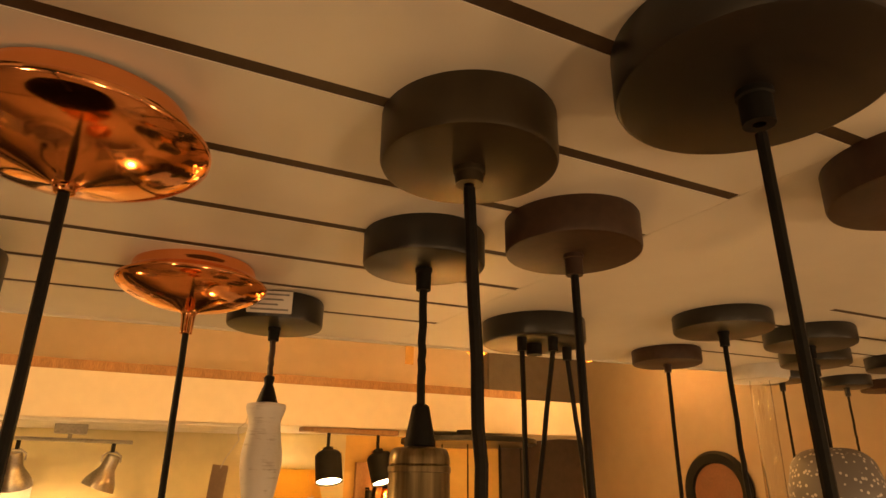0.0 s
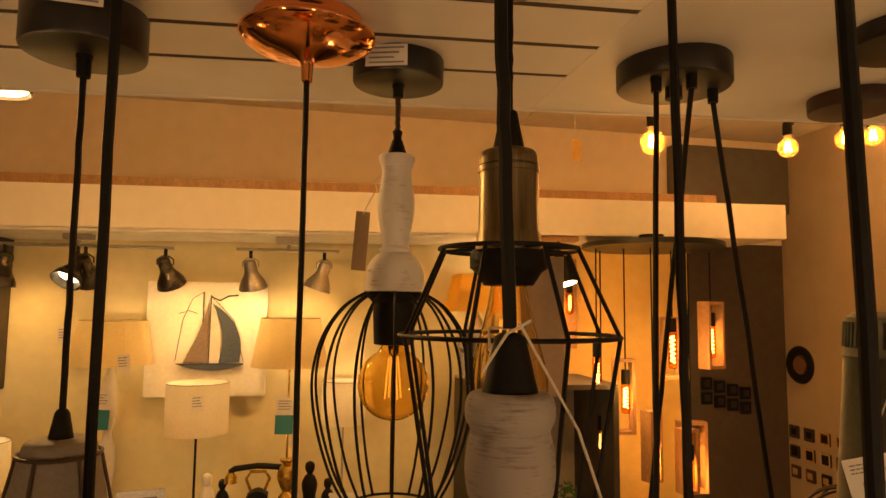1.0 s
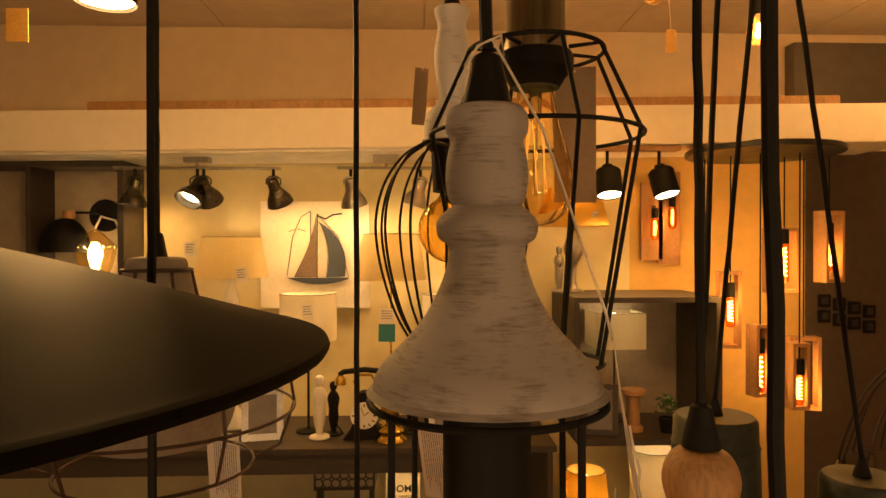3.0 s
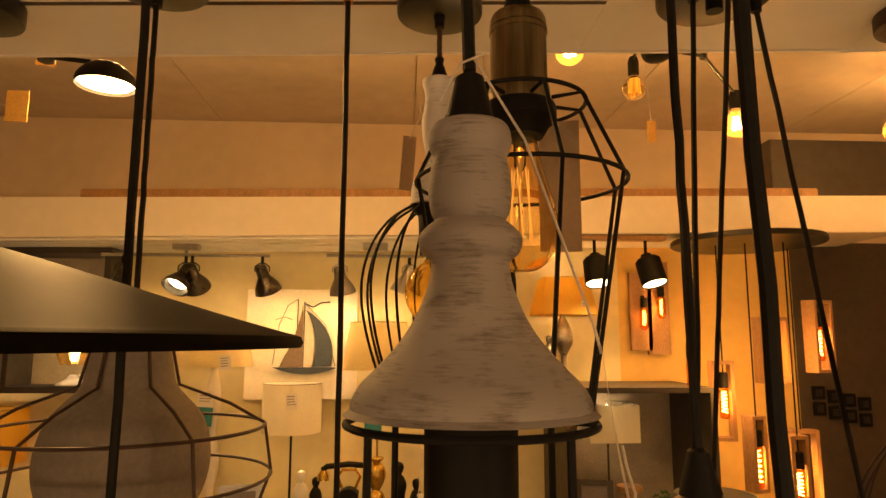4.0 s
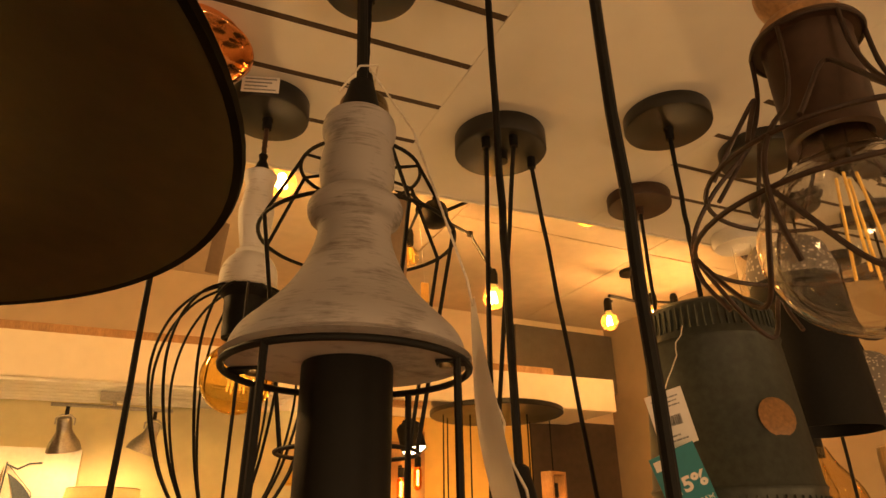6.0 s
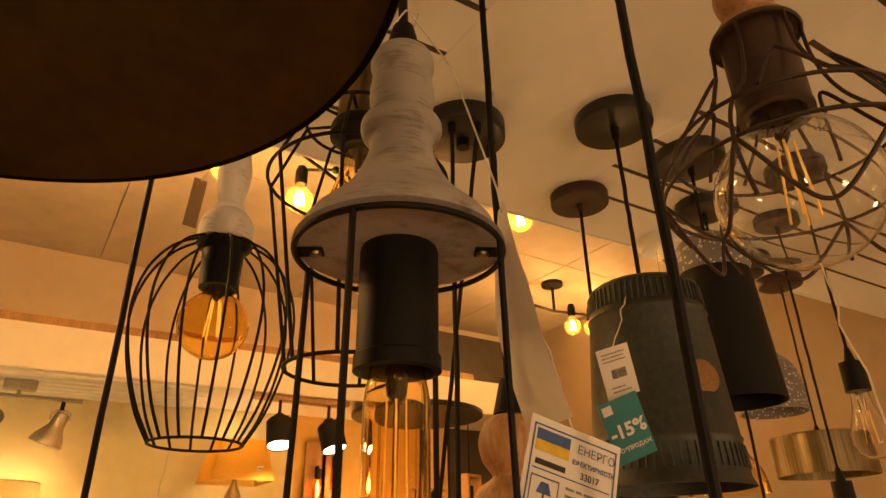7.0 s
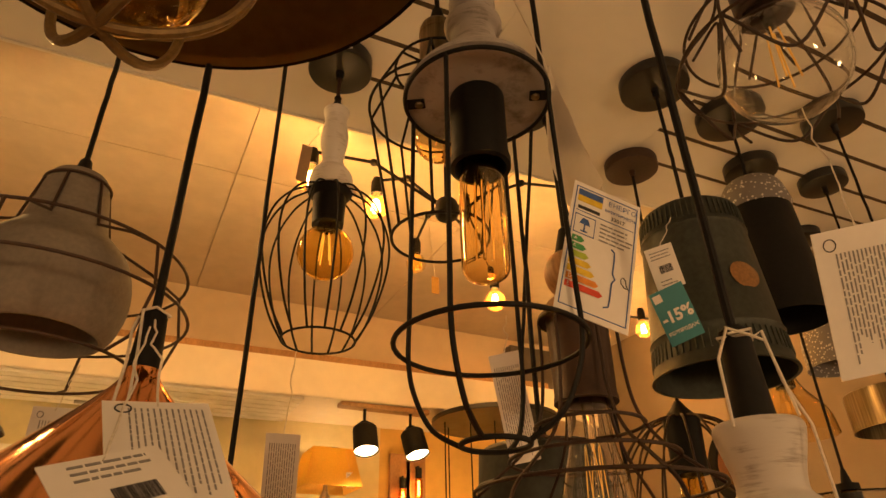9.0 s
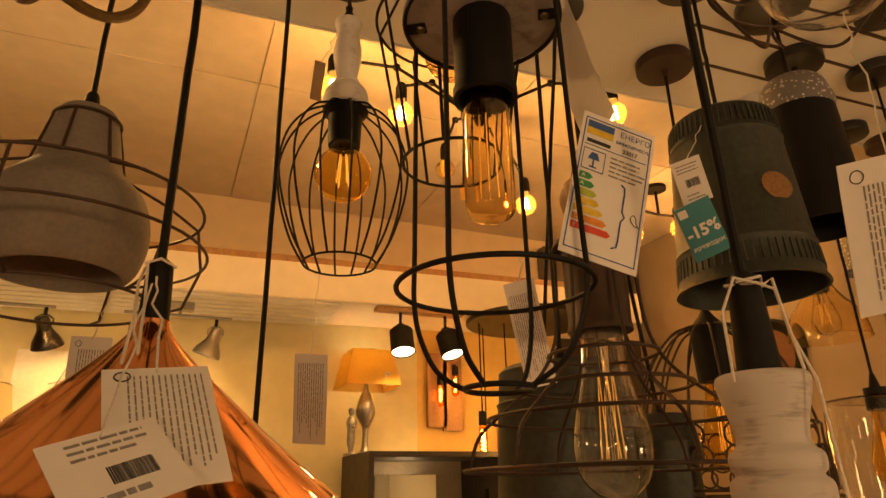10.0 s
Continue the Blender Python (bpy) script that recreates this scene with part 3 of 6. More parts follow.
def ball_pendant(at, z, rose_r, globe, start, label, off=(0, 0)):
    """z: height of the top of the wooden ball."""
    p = thing("pendant_lamp", (*at, CEIL), label, "pendant lamp", GROUP)
    d = Z(z)
    canopy(p, rose_r, 0.032, BROWN, "brown ceiling rose", 0.018, 0.0075, BROWN, off)
    cord(p, -0.054, d + 0.026, 0.0034, a=off)
    part("cord_cap", lathe([(0.0045, d + 0.030), (0.007, d + 0.028), (0.0135, d + 0.0), (0, d)], 24), MATTE, p, "black cord cap")
    pr = [(0, d), (0.012, d - 0.001), (0.021, d - 0.007), (0.0262, d - 0.021), (0.0235, d - 0.036), (0.0165, d - 0.046), (0.018, d - 0.050), (0.027, d - 0.056), (0.0315, d - 0.064), (0.0315, d - 0.070), (0, d - 0.070)]
    part("wooden_ball", lathe(soft(pr, 3), 40), OAK, p, "turned natural wood")
    part("flange", lathe([(0, d - 0.070), (0.0365, d - 0.070), (0.0375, d - 0.072), (0.0375, d - 0.0735), (0.036, d - 0.075), (0, d - 0.075)], 40), BROWN, p)
    part("socket", lathe([(0.030, d - 0.075), (0.0295, d - 0.078), (0.0285, d - 0.150), (0.0295, d - 0.152), (0.0295, d - 0.157), (0.0235, d - 0.157), (0.022, d - 0.135), (0, d - 0.135)], 36), BROWN, p, "brown metal lamp holder")
    r = 0.0017
    if globe:
        globe_bulb(p, d - 0.146, 0.0615, CLEAR, COLD, 0.02)
        path = [(0.0365, d - 0.073), (0.039, d - 0.110), (0.052, d - 0.145), (0.080, d - 0.175), (0.098, d - 0.205), (0.099, d - 0.235), (0.084, d - 0.262)]
        cage(p, path, 6, r, RUST, start, [(0.0365, d - 0.0745), (0.086, d - 0.182), (0.0995, d - 0.222)])
        # hanging loops between the upright wires
        for k in range(6):
            a0 = start + 60 * k
            pts = []
            for i in range(17):
                u = i / 16
                a = radians(a0 + 60 * u)
                s = math.sin(math.pi * u)
                rr = 0.0995 - 0.026 * s
                pts.append((rr * math.cos(a), rr * math.sin(a), d - 0.222 - 0.052 * s))
            part("cage_loop", wire(pts, r, 7), RUST, p)
            pts = []
            for i in range(17):
                u = i / 16
                a = radians(a0 + 12 + 36 * u)
                s = math.sin(math.pi * u)
                rr = 0.050 + 0.03 * (1 - s)
                pts.append((rr * math.cos(a), rr * math.sin(a), d - 0.125 - 0.05 * (1 - s)))
            part("cage_loop", wire(pts, r, 7), RUST, p)
    else:
        st_bulb(p, d - 0.150, 0.0335, 0.150, CLEAR, 0.018, COLD)
        path = [(0.0365, d - 0.073), (0.0375, d - 0.125), (0.043, d - 0.165), (0.060, d - 0.195), (0.092, d - 0.222), (0.118, d - 0.245), (0.128, d - 0.275)]
        cage(p, path, 6, r, RUST, start, [(0.0365, d - 0.0745), (0.049, d - 0.178), (0.074, d - 0.207), (0.106, d - 0.233), (0.128, d - 0.275)])
    return p


X_ = ball_pendant((0.161, 0.104), 1.827, 0.057, False, 20, "wooden ball pendant with flared rusty wire cage and filament bulb", (-0.003, 0.006))
Y_ = ball_pendant((0.302, -0.093), 2.206, 0.062, True, 8, "wooden ball pendant with looped rusty wire cage and clear globe bulb")

# copper pendants


def copper_rose(p, stem=0.069):
    c = part("canopy", lathe(soft([(0.058, 0), (0.0595, -0.004), (0.0605, -0.011), (0.0665, -0.015), (0.0725, -0.0185)], 3) + soft([(0.0725, -0.0185), (0.0715, -0.0225), (0.062, -0.030), (0.042, -0.0385), (0.018, -0.0445), (0.0085, -0.0475), (0.0065, -0.048 - (stem - 0.048) * 0.2), (0.0058, 0.003 - stem), (0.0052, -stem), (0, -stem)], 4)[1:], 72, SLOPE * p.location.x), COPPER, p, "polished copper ceiling rose")
    return c


K_ = thing("pendant_lamp", (-0.212, 0.096, CEIL - 0.003), "polished copper cone pendant on black cloth cord", "pendant lamp", GROUP)
copper_rose(K_, 0.052)
cord(K_, -0.050, Z(1.69), 0.0031)
part("cord_cap", lathe([(0.0048, Z(1.696)), (0.0085, Z(1.693)), (0.0105, Z(1.65)), (0.0105, Z(1.643)), (0, Z(1.643))], 24), MATTE, K_, "black cord cap")
pr = soft([(0.0105, Z(1.652)), (0.0125, Z(1.645)), (0.022, Z(1.633)), (0.040, Z(1.615)), (0.067, Z(1.590)), (0.098, Z(1.563)), (0.130, Z(1.537)), (0.160, Z(1.511)), (0.182, Z(1.486)), (0.190, Z(1.462))], 4)
part("shade", lathe(pr + [(r - 0.002, z - 0.0005) for r, z in pr[::-1]], 72), COPPER, K_, "polished copper cone shade")
part("string", wire([(-0.010, -0.008, Z(1.69)), (0.0, -0.012, Z(1.693)), (0.010, -0.006, Z(1.69)), (0.0, 0.011, Z(1.692)), (-0.010, 0.003, Z(1.69)), (-0.012, -0.01, Z(1.675)), (-0.011, -0.02, Z(1.65)), (-0.013, -0.04, Z(1.615))], 0.001, 6), STRING, K_, "white string")
part("string", wire([(-0.008, -0.011, Z(1.69)), (-0.006, -0.018, Z(1.66)), (-0.005, -0.036, Z(1.622))], 0.001, 6), STRING, K_, "white string")
K2 = thing("pendant_lamp", (-0.104, 0.384, CEIL), "polished copper ceiling rose with long black cloth cord", "pendant lamp", GROUP)
copper_rose(K2)
cord(K2, -0.066, Z(1.56), 0.0031, seed=4)
part("cord_cap", lathe([(0.0048, Z(1.56)), (0.0085, Z(1.557)), (0.0105, Z(1.51)), (0, Z(1.51))], 24), MATTE, K2)
pr = soft([(0.0105, Z(1.515)), (0.03, Z(1.497)), (0.06, Z(1.47)), (0.085, Z(1.43)), (0.088, Z(1.38))], 4)
part("shade", lathe(pr + [(r - 0.002, z - 0.0005) for r, z in pr[::-1]], 48), COPPER, K2, "small polished copper shade")

# wide black cone pendant
GUARD = M("gilt_wire", (0.20, 0.125, 0.045), 0.5, metal=0.5, grain=0.15, scale=40)
C_ = thing("pendant_lamp", (-0.269, -0.090, CEIL), "wide black-bronze cone pendant with guarded amber globe bulb", "pendant lamp", GROUP)
canopy(C_, 0.055, 0.03, BLACK, "black ceiling rose")
cord(C_, -0.055, Z(2.000), 0.0032)
part("cord_cap", lathe([(0.0048, Z(2.010)), (0.009, Z(2.007)), (0.012, Z(1.974)), (0, Z(1.974))], 24), MATTE, C_)
pr = soft([(0.012, Z(1.975)), (0.03, Z(1.973)), (0.06, Z(1.968)), (0.11, Z(1.954)), (0.155, Z(1.940)), (0.186, Z(1.931)), (0.194, Z(1.929))], 4)
rim = [(0.1962, Z(1.9282)), (0.1972, Z(1.926)), (0.1962, Z(1.924)), (0.1935, Z(1.9245))]
part("shade", lathe(pr + rim, 96), CONEP, C_, "satin black-bronze metal shade")
part("shade_lining", lathe([(0.1933, Z(1.9247))] + [(r - 0.0015, z - 0.0022) for r, z in pr[::-1] if r < 0.19], 96), LINING, C_, "dark gilt lining")
part("socket", lathe([(0, Z(1.970)), (0.024, Z(1.970)), (0.023, Z(1.885)), (0.02, Z(1.883)), (0, Z(1.895))], 30), MATTE, C_)
globe_bulb(C_, Z(1.890), 0.050, PALEAMB, COLD)
for a in (0, 60, 120):
    pts = [(0.070 * math.cos(u) * math.cos(radians(a)), 0.070 * math.cos(u) * math.sin(radians(a)), Z(1.832) + 0.072 * math.sin(u)) for u in [radians(x) for x in range(-180 - 62, 63, 8)]]
    part("guard_loop", wire(pts, 0.0030, 8), GUARD, C_)
part("guard_ring", hoop(0.071, Z(1.828), 0.0030), GUARD, C_)

# grey concrete pendant with wire cage
G_ = thing("pendant_lamp", (-0.318, 0.374, CEIL - 0.012), "grey concrete bell pendant inside a black wire cage", "pendant lamp", GROUP)
canopy(G_, 0.057, 0.044, BLACK, "black ceiling rose", 0.022)
sticker(G_, 0.05, 0.026, pose(0, 0, 0, 0, 0, 6) @ pose(0.0, -0.0580, -0.015))
cord(G_, -0.05, Z(1.985), 0.0032)
part("cord_cap", lathe([(0.0045, Z(1.993)), (0.0065, Z(1.990)), (0.011, Z(1.966)), (0, Z(1.966))], 20), MATTE, G_)
pr = soft([(0, Z(1.967)), (0.022, Z(1.9665)), (0.0300, Z(1.963)), (0.0325, Z(1.950)), (0.0345, Z(1.948)), (0.0405, Z(1.915)), (0.0455, Z(1.893)), (0.058, Z(1.878)), (0.073, Z(1.860)), (0.0815, Z(1.832)), (0.0815, Z(1.805)), (0.074, Z(1.780)), (0.065, Z(1.769))], 4)
part("shade", lathe(pr + [(0.061, Z(1.769)), (0.066, Z(1.80)), (0.060, Z(1.85)), (0.03, Z(1.88)), (0, Z(1.885))], 64), CONCRETE, G_, "cast grey concrete shade")
globe_bulb(G_, Z(1.865), 0.030, CLEAR, COLD)
cage(G_, [(0.0345, Z(1.953)), (0.0475, Z(1.893)), (0.100, Z(1.872)), (0.137, Z(1.850)), (0.145, Z(1.800)), (0.128, Z(1.752)), (0.100, Z(1.740))], 6, 0.0018, BROWN, 15, [(0.0352, Z(1.953)), (0.137, Z(1.850)), (0.145, Z(1.800)), (0.100, Z(1.740))], straight=True)

# whitewashed pot pendant near the camera
P_ = thing("pendant_lamp", (0.079, -0.128, CEIL), "whitewashed ribbed wooden pendant on thick black cord", "pendant lamp", GROUP)
canopy(P_, 0.066, 0.031, BLACK, "large black ceiling rose", 0.018, 0.008, None, (-0.002, 0.005))
cord(P_, -0.058, Z(1.64), 0.0029, a=(-0.002, 0.005), b=(0.014, 0.007))
part("cord_cap", lathe([(0.0052, Z(1.648)), (0.0085, Z(1.645)), (0.0115, Z(1.592)), (0, Z(1.592))], 24, 0, (0.014, 0.007)), MATTE, P_)
pr = soft([(0, Z(1.592)), (0.019, Z(1.592)), (0.0235, Z(1.589)), (0.0225, Z(1.581)), (0.0185, Z(1.566)), (0.0180, Z(1.556)), (0.0225, Z(1.551)), (0.0225, Z(1.544)), (0.0205, Z(1.541)), (0.0240, Z(1.537)), (0.0240, Z(1.529)), (0.0218, Z(1.526)), (0.0258, Z(1.521)), (0.0275, Z(1.505)), (0.035, Z(1.48)), (0.05, Z(1.45)), (0.062, Z(1.43)), (0, Z(1.43))], 3)
part("pot", lathe(pr, 48, 0, (0.014, 0.007)), PALEWASH, P_, "whitewashed ribbed wood")
part("string", moved(wire([(-0.03, -0.01, Z(1.585)), (-0.032, -0.012, Z(1.62)), (-0.02, -0.012, Z(1.640)), (0.0, -0.013, Z(1.638)), (0.006, -0.014, Z(1.642)), (0.004, -0.02, Z(1.61)), (0.003, -0.03, Z(1.585)), (0.006, -0.03, Z(1.54)), (0.010, -0.03, Z(1.49))], 0.0009, 6), pose(0.014, 0.007, 0)), STRING, P_, "white cotton string")
part("string", moved(wire([(-0.010, -0.004, Z(1.641)), (0, -0.012, Z(1.643)), (0.011, -0.003, Z(1.641)), (0.002, 0.011, Z(1.642)), (-0.010, 0.004, Z(1.641)), (-0.004, -0.012, Z(1.639)), (0.004, -0.016, Z(1.635)), (0.001, -0.026, Z(1.59))], 0.0009, 6), pose(0.014, 0.007, 0)), STRING, P_, "white cotton string")

# green zinc cylinder pendants


def zinc_pendant(at, z0, z1, r0, r1, label, rose=0.066):
    p = thing("pendant_lamp", (*at, CEIL), label, "pendant lamp", GROUP)
    canopy(p, rose, 0.024, BLACK, "black ceiling rose", 0.02, at=(0.012, 0.014))
    cord(p, -0.042, Z(z0) + 0.008, 0.0034, a=(0.012, 0.014))
    part("cord_cap", lathe([(0.0045, Z(z0) + 0.016), (0.009, Z(z0) + 0.012), (0.012, Z(z0)), (0, Z(z0))], 20), MATTE, p)
    H = z0 - z1
    rr = lambda f: r0 + (r1 - r0) * f
    pr = [(0, Z(z0)), (rr(0) * 0.9, Z(z0)), (rr(0), Z(z0) - 0.006)]
    for f in (0.16, 0.175, 0.19, 0.78, 0.795, 0.81, 0.97):
        bump_ = 0.0025 if f in (0.175, 0.795) else 0
        pr.append((rr(f) + bump_, Z(z0) - H * f))
    pr += [(rr(1) + 0.003, Z(z1) + 0.004), (rr(1) + 0.004, Z(z1)), (rr(1) - 0.001, Z(z1)), (rr(0.5) - 0.003, Z(z1) + H / 2), (rr(0) - 0.004, Z(z0) - 0.01), (0, Z(z0) - 0.01)]
    s = part("shade", lathe(pr, 72), GREEN, p, "weathered green zinc cylinder shade")
    n = 60
    for f0, f1 in ((0.04, 0.14), (0.83, 0.93)):
        for k in range(n):
            bm = bmesh.new()
            a = 2 * math.pi * k / n
            c, q = math.cos(a), math.sin(a)
            tube(bm, [((rr(f0) + 0.0005) * c, (rr(f0) + 0.0005) * q, Z(z0) - H * f0), ((rr(f1) + 0.0005) * c, (rr(f1) + 0.0005) * q, Z(z0) - H * f1)], 0.0016, 5)
            part("flute", bm, GREEN, s)
    return p


N_ = zinc_pendant((0.570, 0.285), 2.080, 1.800, 0.078, 0.100, "weathered green zinc cylinder pendant with tan patch and price tags")
bm = lathe([(0, 0.0), (0.012, 0.001), (0.020, 0.0), (0.026, -0.001)], 20)
part("patch", moved(bm, pose(0, 0, Z(1.93)) @ pose(0, 0, 0, 0, 0, -99) @ pose(0.0905, 0, 0, 0, 86, 0) @ Matrix.Diagonal((0.85, 0.95, 1, 1))), LEATHER, N_, "tan embossed patch")

# speckled and black cylinder pendant
T_ = thing("pendant_lamp", (0.800, 0.312, CEIL), "black cylinder pendant with speckled stone top", "pendant lamp", GROUP)
canopy(T_, 0.066, 0.026, BLACK, "black ceiling rose", 0.02)
cord(T_, -0.045, Z(2.235), 0.0032)
TERR = bpy.data.materials.new("speckled_stone")
TERR.use_nodes = True
vo = TERR.node_tree.nodes.new("ShaderNodeTexVoronoi")
vo.inputs["Scale"].default_value = 130
cr = TERR.node_tree.nodes.new("ShaderNodeMapRange")
cr.inputs["From Min"].default_value, cr.inputs["From Max"].default_value = 0.26, 0.32
mx = TERR.node_tree.nodes.new("ShaderNodeMix")
mx.data_type = "RGBA"
mx.inputs["A"].default_value, mx.inputs["B"].default_value = (0.62, 0.58, 0.54, 1), (0.17, 0.155, 0.15, 1)
tc = TERR.node_tree.nodes.new("ShaderNodeTexCoord")
TERR.node_tree.links.new(tc.outputs["Object"], vo.inputs["Vector"])
TERR.node_tree.links.new(vo.outputs["Distance"], cr.inputs["Value"])
TERR.node_tree.links.new(cr.outputs["Result"], mx.inputs["Factor"])
TERR.node_tree.links.new(mx.outputs["Result"], TERR.node_tree.nodes["Principled BSDF"].inputs["Base Color"])
part("stone_cap", lathe(soft([(0, Z(2.240)), (0.03, Z(2.238)), (0.05, Z(2.226)), (0.0585, Z(2.205)), (0.0605, Z(2.165)), (0, Z(2.165))], 3), 48), TERR, T_, "grey stone with white speckles")
part("shade", lathe([(0, Z(2.166)), (0.060, Z(2.1655)), (0.0615, Z(2.164)), (0.073, Z(1.942)), (0.071, Z(1.942)), (0.058, Z(2.15)), (0, Z(2.15))], 56), MATTE, T_, "matt black shade")

# ceiling rose with three cords
H_ = thing("pendant_lamp", (0.367, 0.447, CEIL), "black three-cord pendant with small caged holders", "pendant lamp", GROUP)
part("canopy", lathe([(0.072, 0), (0.073, -0.002), (0.073, -0.031), (0.0715, -0.033), (0.069, -0.034), (0, -0.032)], 64, 0.0137), BLACK, H_, "wide black ceiling rose")
part("centre_boss", lathe([(0.011, -0.032), (0.011, -0.048), (0, -0.048)], 20, 0.0137), MATTE, H_)
for k, (a, end, drop, r0) in enumerate(((215, (-0.124, -0.146), 0.715, 0.076), (262, (0.046, 0.174), 0.68, 0.060), (350, (0.205, 0.075), 0.74, 0.052))):
    c, q = math.cos(radians(a)), math.sin(radians(a))
    p0 = (0.052 * c, 0.052 * q)
    part("cord_grip", lathe([(0.007, -0.032), (0.0065, -0.052), (0, -0.052)], 16, 0.0137, p0), MATTE, H_)
    part("cord", wire(sag((*p0, -0.036), (*end, -drop + 0.02), 0.001, 16, k + 7), 0.0034, 8), MATTE, H_)
    part("cord_cap", lathe([(0.0045, -drop + 0.025), (0.012, -drop), (0, -drop)], 20, 0, end), MATTE, H_)
    pr = [(0, 0), (r0 * 0.92, 0), (r0, -0.006), (r0 * 1.02, -0.040), (r0 * 1.06, -0.043), (r0 * 1.04, -0.047), (r0 * 1.12, -0.20), (r0 * 1.16, -0.203), (r0 * 1.14, -0.207), (r0 * 1.2, -0.25), (r0 * 1.18, -0.25), (r0 * 0.98, -0.01), (0, -0.01)]
    part("shade", lathe(pr, 56, -drop, end), GREEN, H_, "dark green zinc cylinder shade")

# ornate openwork pendant with amber bulb
O_ = thing("pendant_lamp", (0.724, 0.532, CEIL), "rusty openwork pendant with curled wire band and amber bulb", "pendant lamp", GROUP)
canopy(O_, 0.060, 0.026, BROWN, "brown ceiling rose", 0.014, 0.0065, BROWN)
cord(O_, -0.036, Z(1.835), 0.0034)
part("socket", lathe([(0.006, Z(1.85)), (0.016, Z(1.835)), (0.034, Z(1.815)), (0.031, Z(1.715)), (0, Z(1.72))], 30), MATTE, O_)
st_bulb(O_, Z(1.72), 0.042, 0.16, AMBERG, 0.02, EMBER)
cage(O_, [(0.030, Z(1.818)), (0.070, Z(1.802)), (0.115, Z(1.745)), (0.142, Z(1.670)), (0.150, Z(1.634))], 16, 0.0021, RUST, 3, [(0.150, Z(1.634)), (0.161, Z(1.530)), (0.164, Z(1.519))])
for row, (zc, n) in enumerate(((1.613, 14), (1.579, 18), (1.549, 18))):
    for k in range(n):
        a = 2 * math.pi * (k + 0.5 * row) / n
        rr = 0.1525 + 0.003 * row
        q = 0.0195 - 0.0015 * row
        pts = [(rr * math.cos(a + q / rr * math.cos(u)), rr * math.sin(a + q / rr * math.cos(u)), Z(zc) + q * math.sin(u)) for u in [2 * math.pi * i / 12 for i in range(12)]]
        part("curl", wire(pts, 0.0021, 5, True), RUST, O_)

# smaller pendants further along the panel


def plain_pendant(at, rose_r, z, kind, label, mat=None, rose=None):
    p = thing("pendant_lamp", (*at, CEIL), label, "pendant lamp", GROUP)
    canopy(p, rose_r, 0.026, rose or BROWN, "", 0.02, 0.0065, rose or BROWN)
    cord(p, -0.044, Z(z) + 0.02, 0.0028)
    part("cord_cap", lathe([(0.004, Z(z) + 0.026), (0.010, Z(z)), (0, Z(z))], 16), MATTE, p)
    if kind == "drum":
        part("shade", lathe([(0.02, Z(z)), (0.115, Z(z) - 0.002), (0.118, Z(z) - 0.005), (0.118, Z(z) - 0.10), (0.115, Z(z) - 0.10), (0.114, Z(z) - 0.01), (0.02, Z(z) - 0.006)], 48), mat, p)
    elif kind == "dome":
        pr = soft([(0.012, Z(z)), (0.04, Z(z) - 0.012), (0.07, Z(z) - 0.05), (0.08, Z(z) - 0.10), (0.082, Z(z) - 0.16)], 4)
        part("shade", lathe(pr + [(r - 0.003, zz) for r, zz in pr[::-1]], 48), mat, p)
    elif kind == "jar":
        part("holder", lathe([(0, Z(z)), (0.02, Z(z)), (0.021, Z(z) - 0.04), (0, Z(z) - 0.04)], 24), MATTE, p)
        pr = soft([(0.026, Z(z) - 0.012), (0.075, Z(z) - 0.022), (0.092, Z(z) - 0.045), (0.094, Z(z) - 0.26), (0.080, Z(z) - 0.285), (0, Z(z) - 0.29)], 4)
        g = part("glass_shade", shell(pr, 40, t=0.002), mat, p)
        g.visible_shadow = False
        st_bulb(p, Z(z) - 0.04, 0.032, 0.13, AMBERG, lit=EMBER)
    elif kind == "funnel":
        part("holder", lathe([(0, Z(z)), (0.021, Z(z)), (0.022, Z(z) - 0.05), (0, Z(z) - 0.05)], 24), MATTE, p)
        pr = soft([(0.026, Z(z) - 0.03), (0.04, Z(z) - 0.06), (0.075, Z(z) - 0.11), (0.085, Z(z) - 0.16)], 4)
        g = part("glass_shade", shell(pr, 40, t=0.002), mat, p)
        g.visible_shadow = False
        st_bulb(p, Z(z) - 0.05, 0.03, 0.10, CLEAR)
    elif kind == "bare":
        part("holder", lathe([(0, Z(z)), (0.019, Z(z)), (0.020, Z(z) - 0.05), (0, Z(z) - 0.05)], 24), MATTE, p)
        st_bulb(p, Z(z) - 0.05, 0.03, 0.11, CLEAR)
    return p


plain_pendant((1.00, 0.43), 0.06, 1.70, "jar", "large glass jar pendant with black cap", CLEAR, BLACK)
plain_pendant((1.16, 0.61), 0.055, 2.00, "funnel", "clear glass funnel pendant", PALEAMB, BLACK)
plain_pendant((1.02, 0.23), 0.06, 2.02, "bare", "black pendant with bare clear bulb", None, BLACK)
plain_pendant((1.60, 0.62), 0.06, 2.00, "drum", "brass drum pendant shade", BRASS, BROWN)
plain_pendant((1.22, 0.40), 0.055, 1.85, "bare", "black twisted-cord pendant with clear bulb", None, BLACK)
plain_pendant((1.42, 0.62), 0.055, 2.20, "dome", "speckled stone dome pendant", TERR, BLACK)
plain_pendant((-0.60, 0.50), 0.057, 1.9, "bare", "black pendant with bare clear bulb", None, BLACK)
plain_pendant((-0.40, 0.10), 0.057, 1.63, "dome", "pale pink enamel dome pendant", M("pink_enamel", (0.50, 0.36, 0.28), 0.3, scale=10), BLACK)
t_ = thing("glass_tube_lamp", (1.07, 0.60, CEIL + SLOPE * 1.07), "clear glass tube pendant with white round base", "pendant lamp", GROUP)
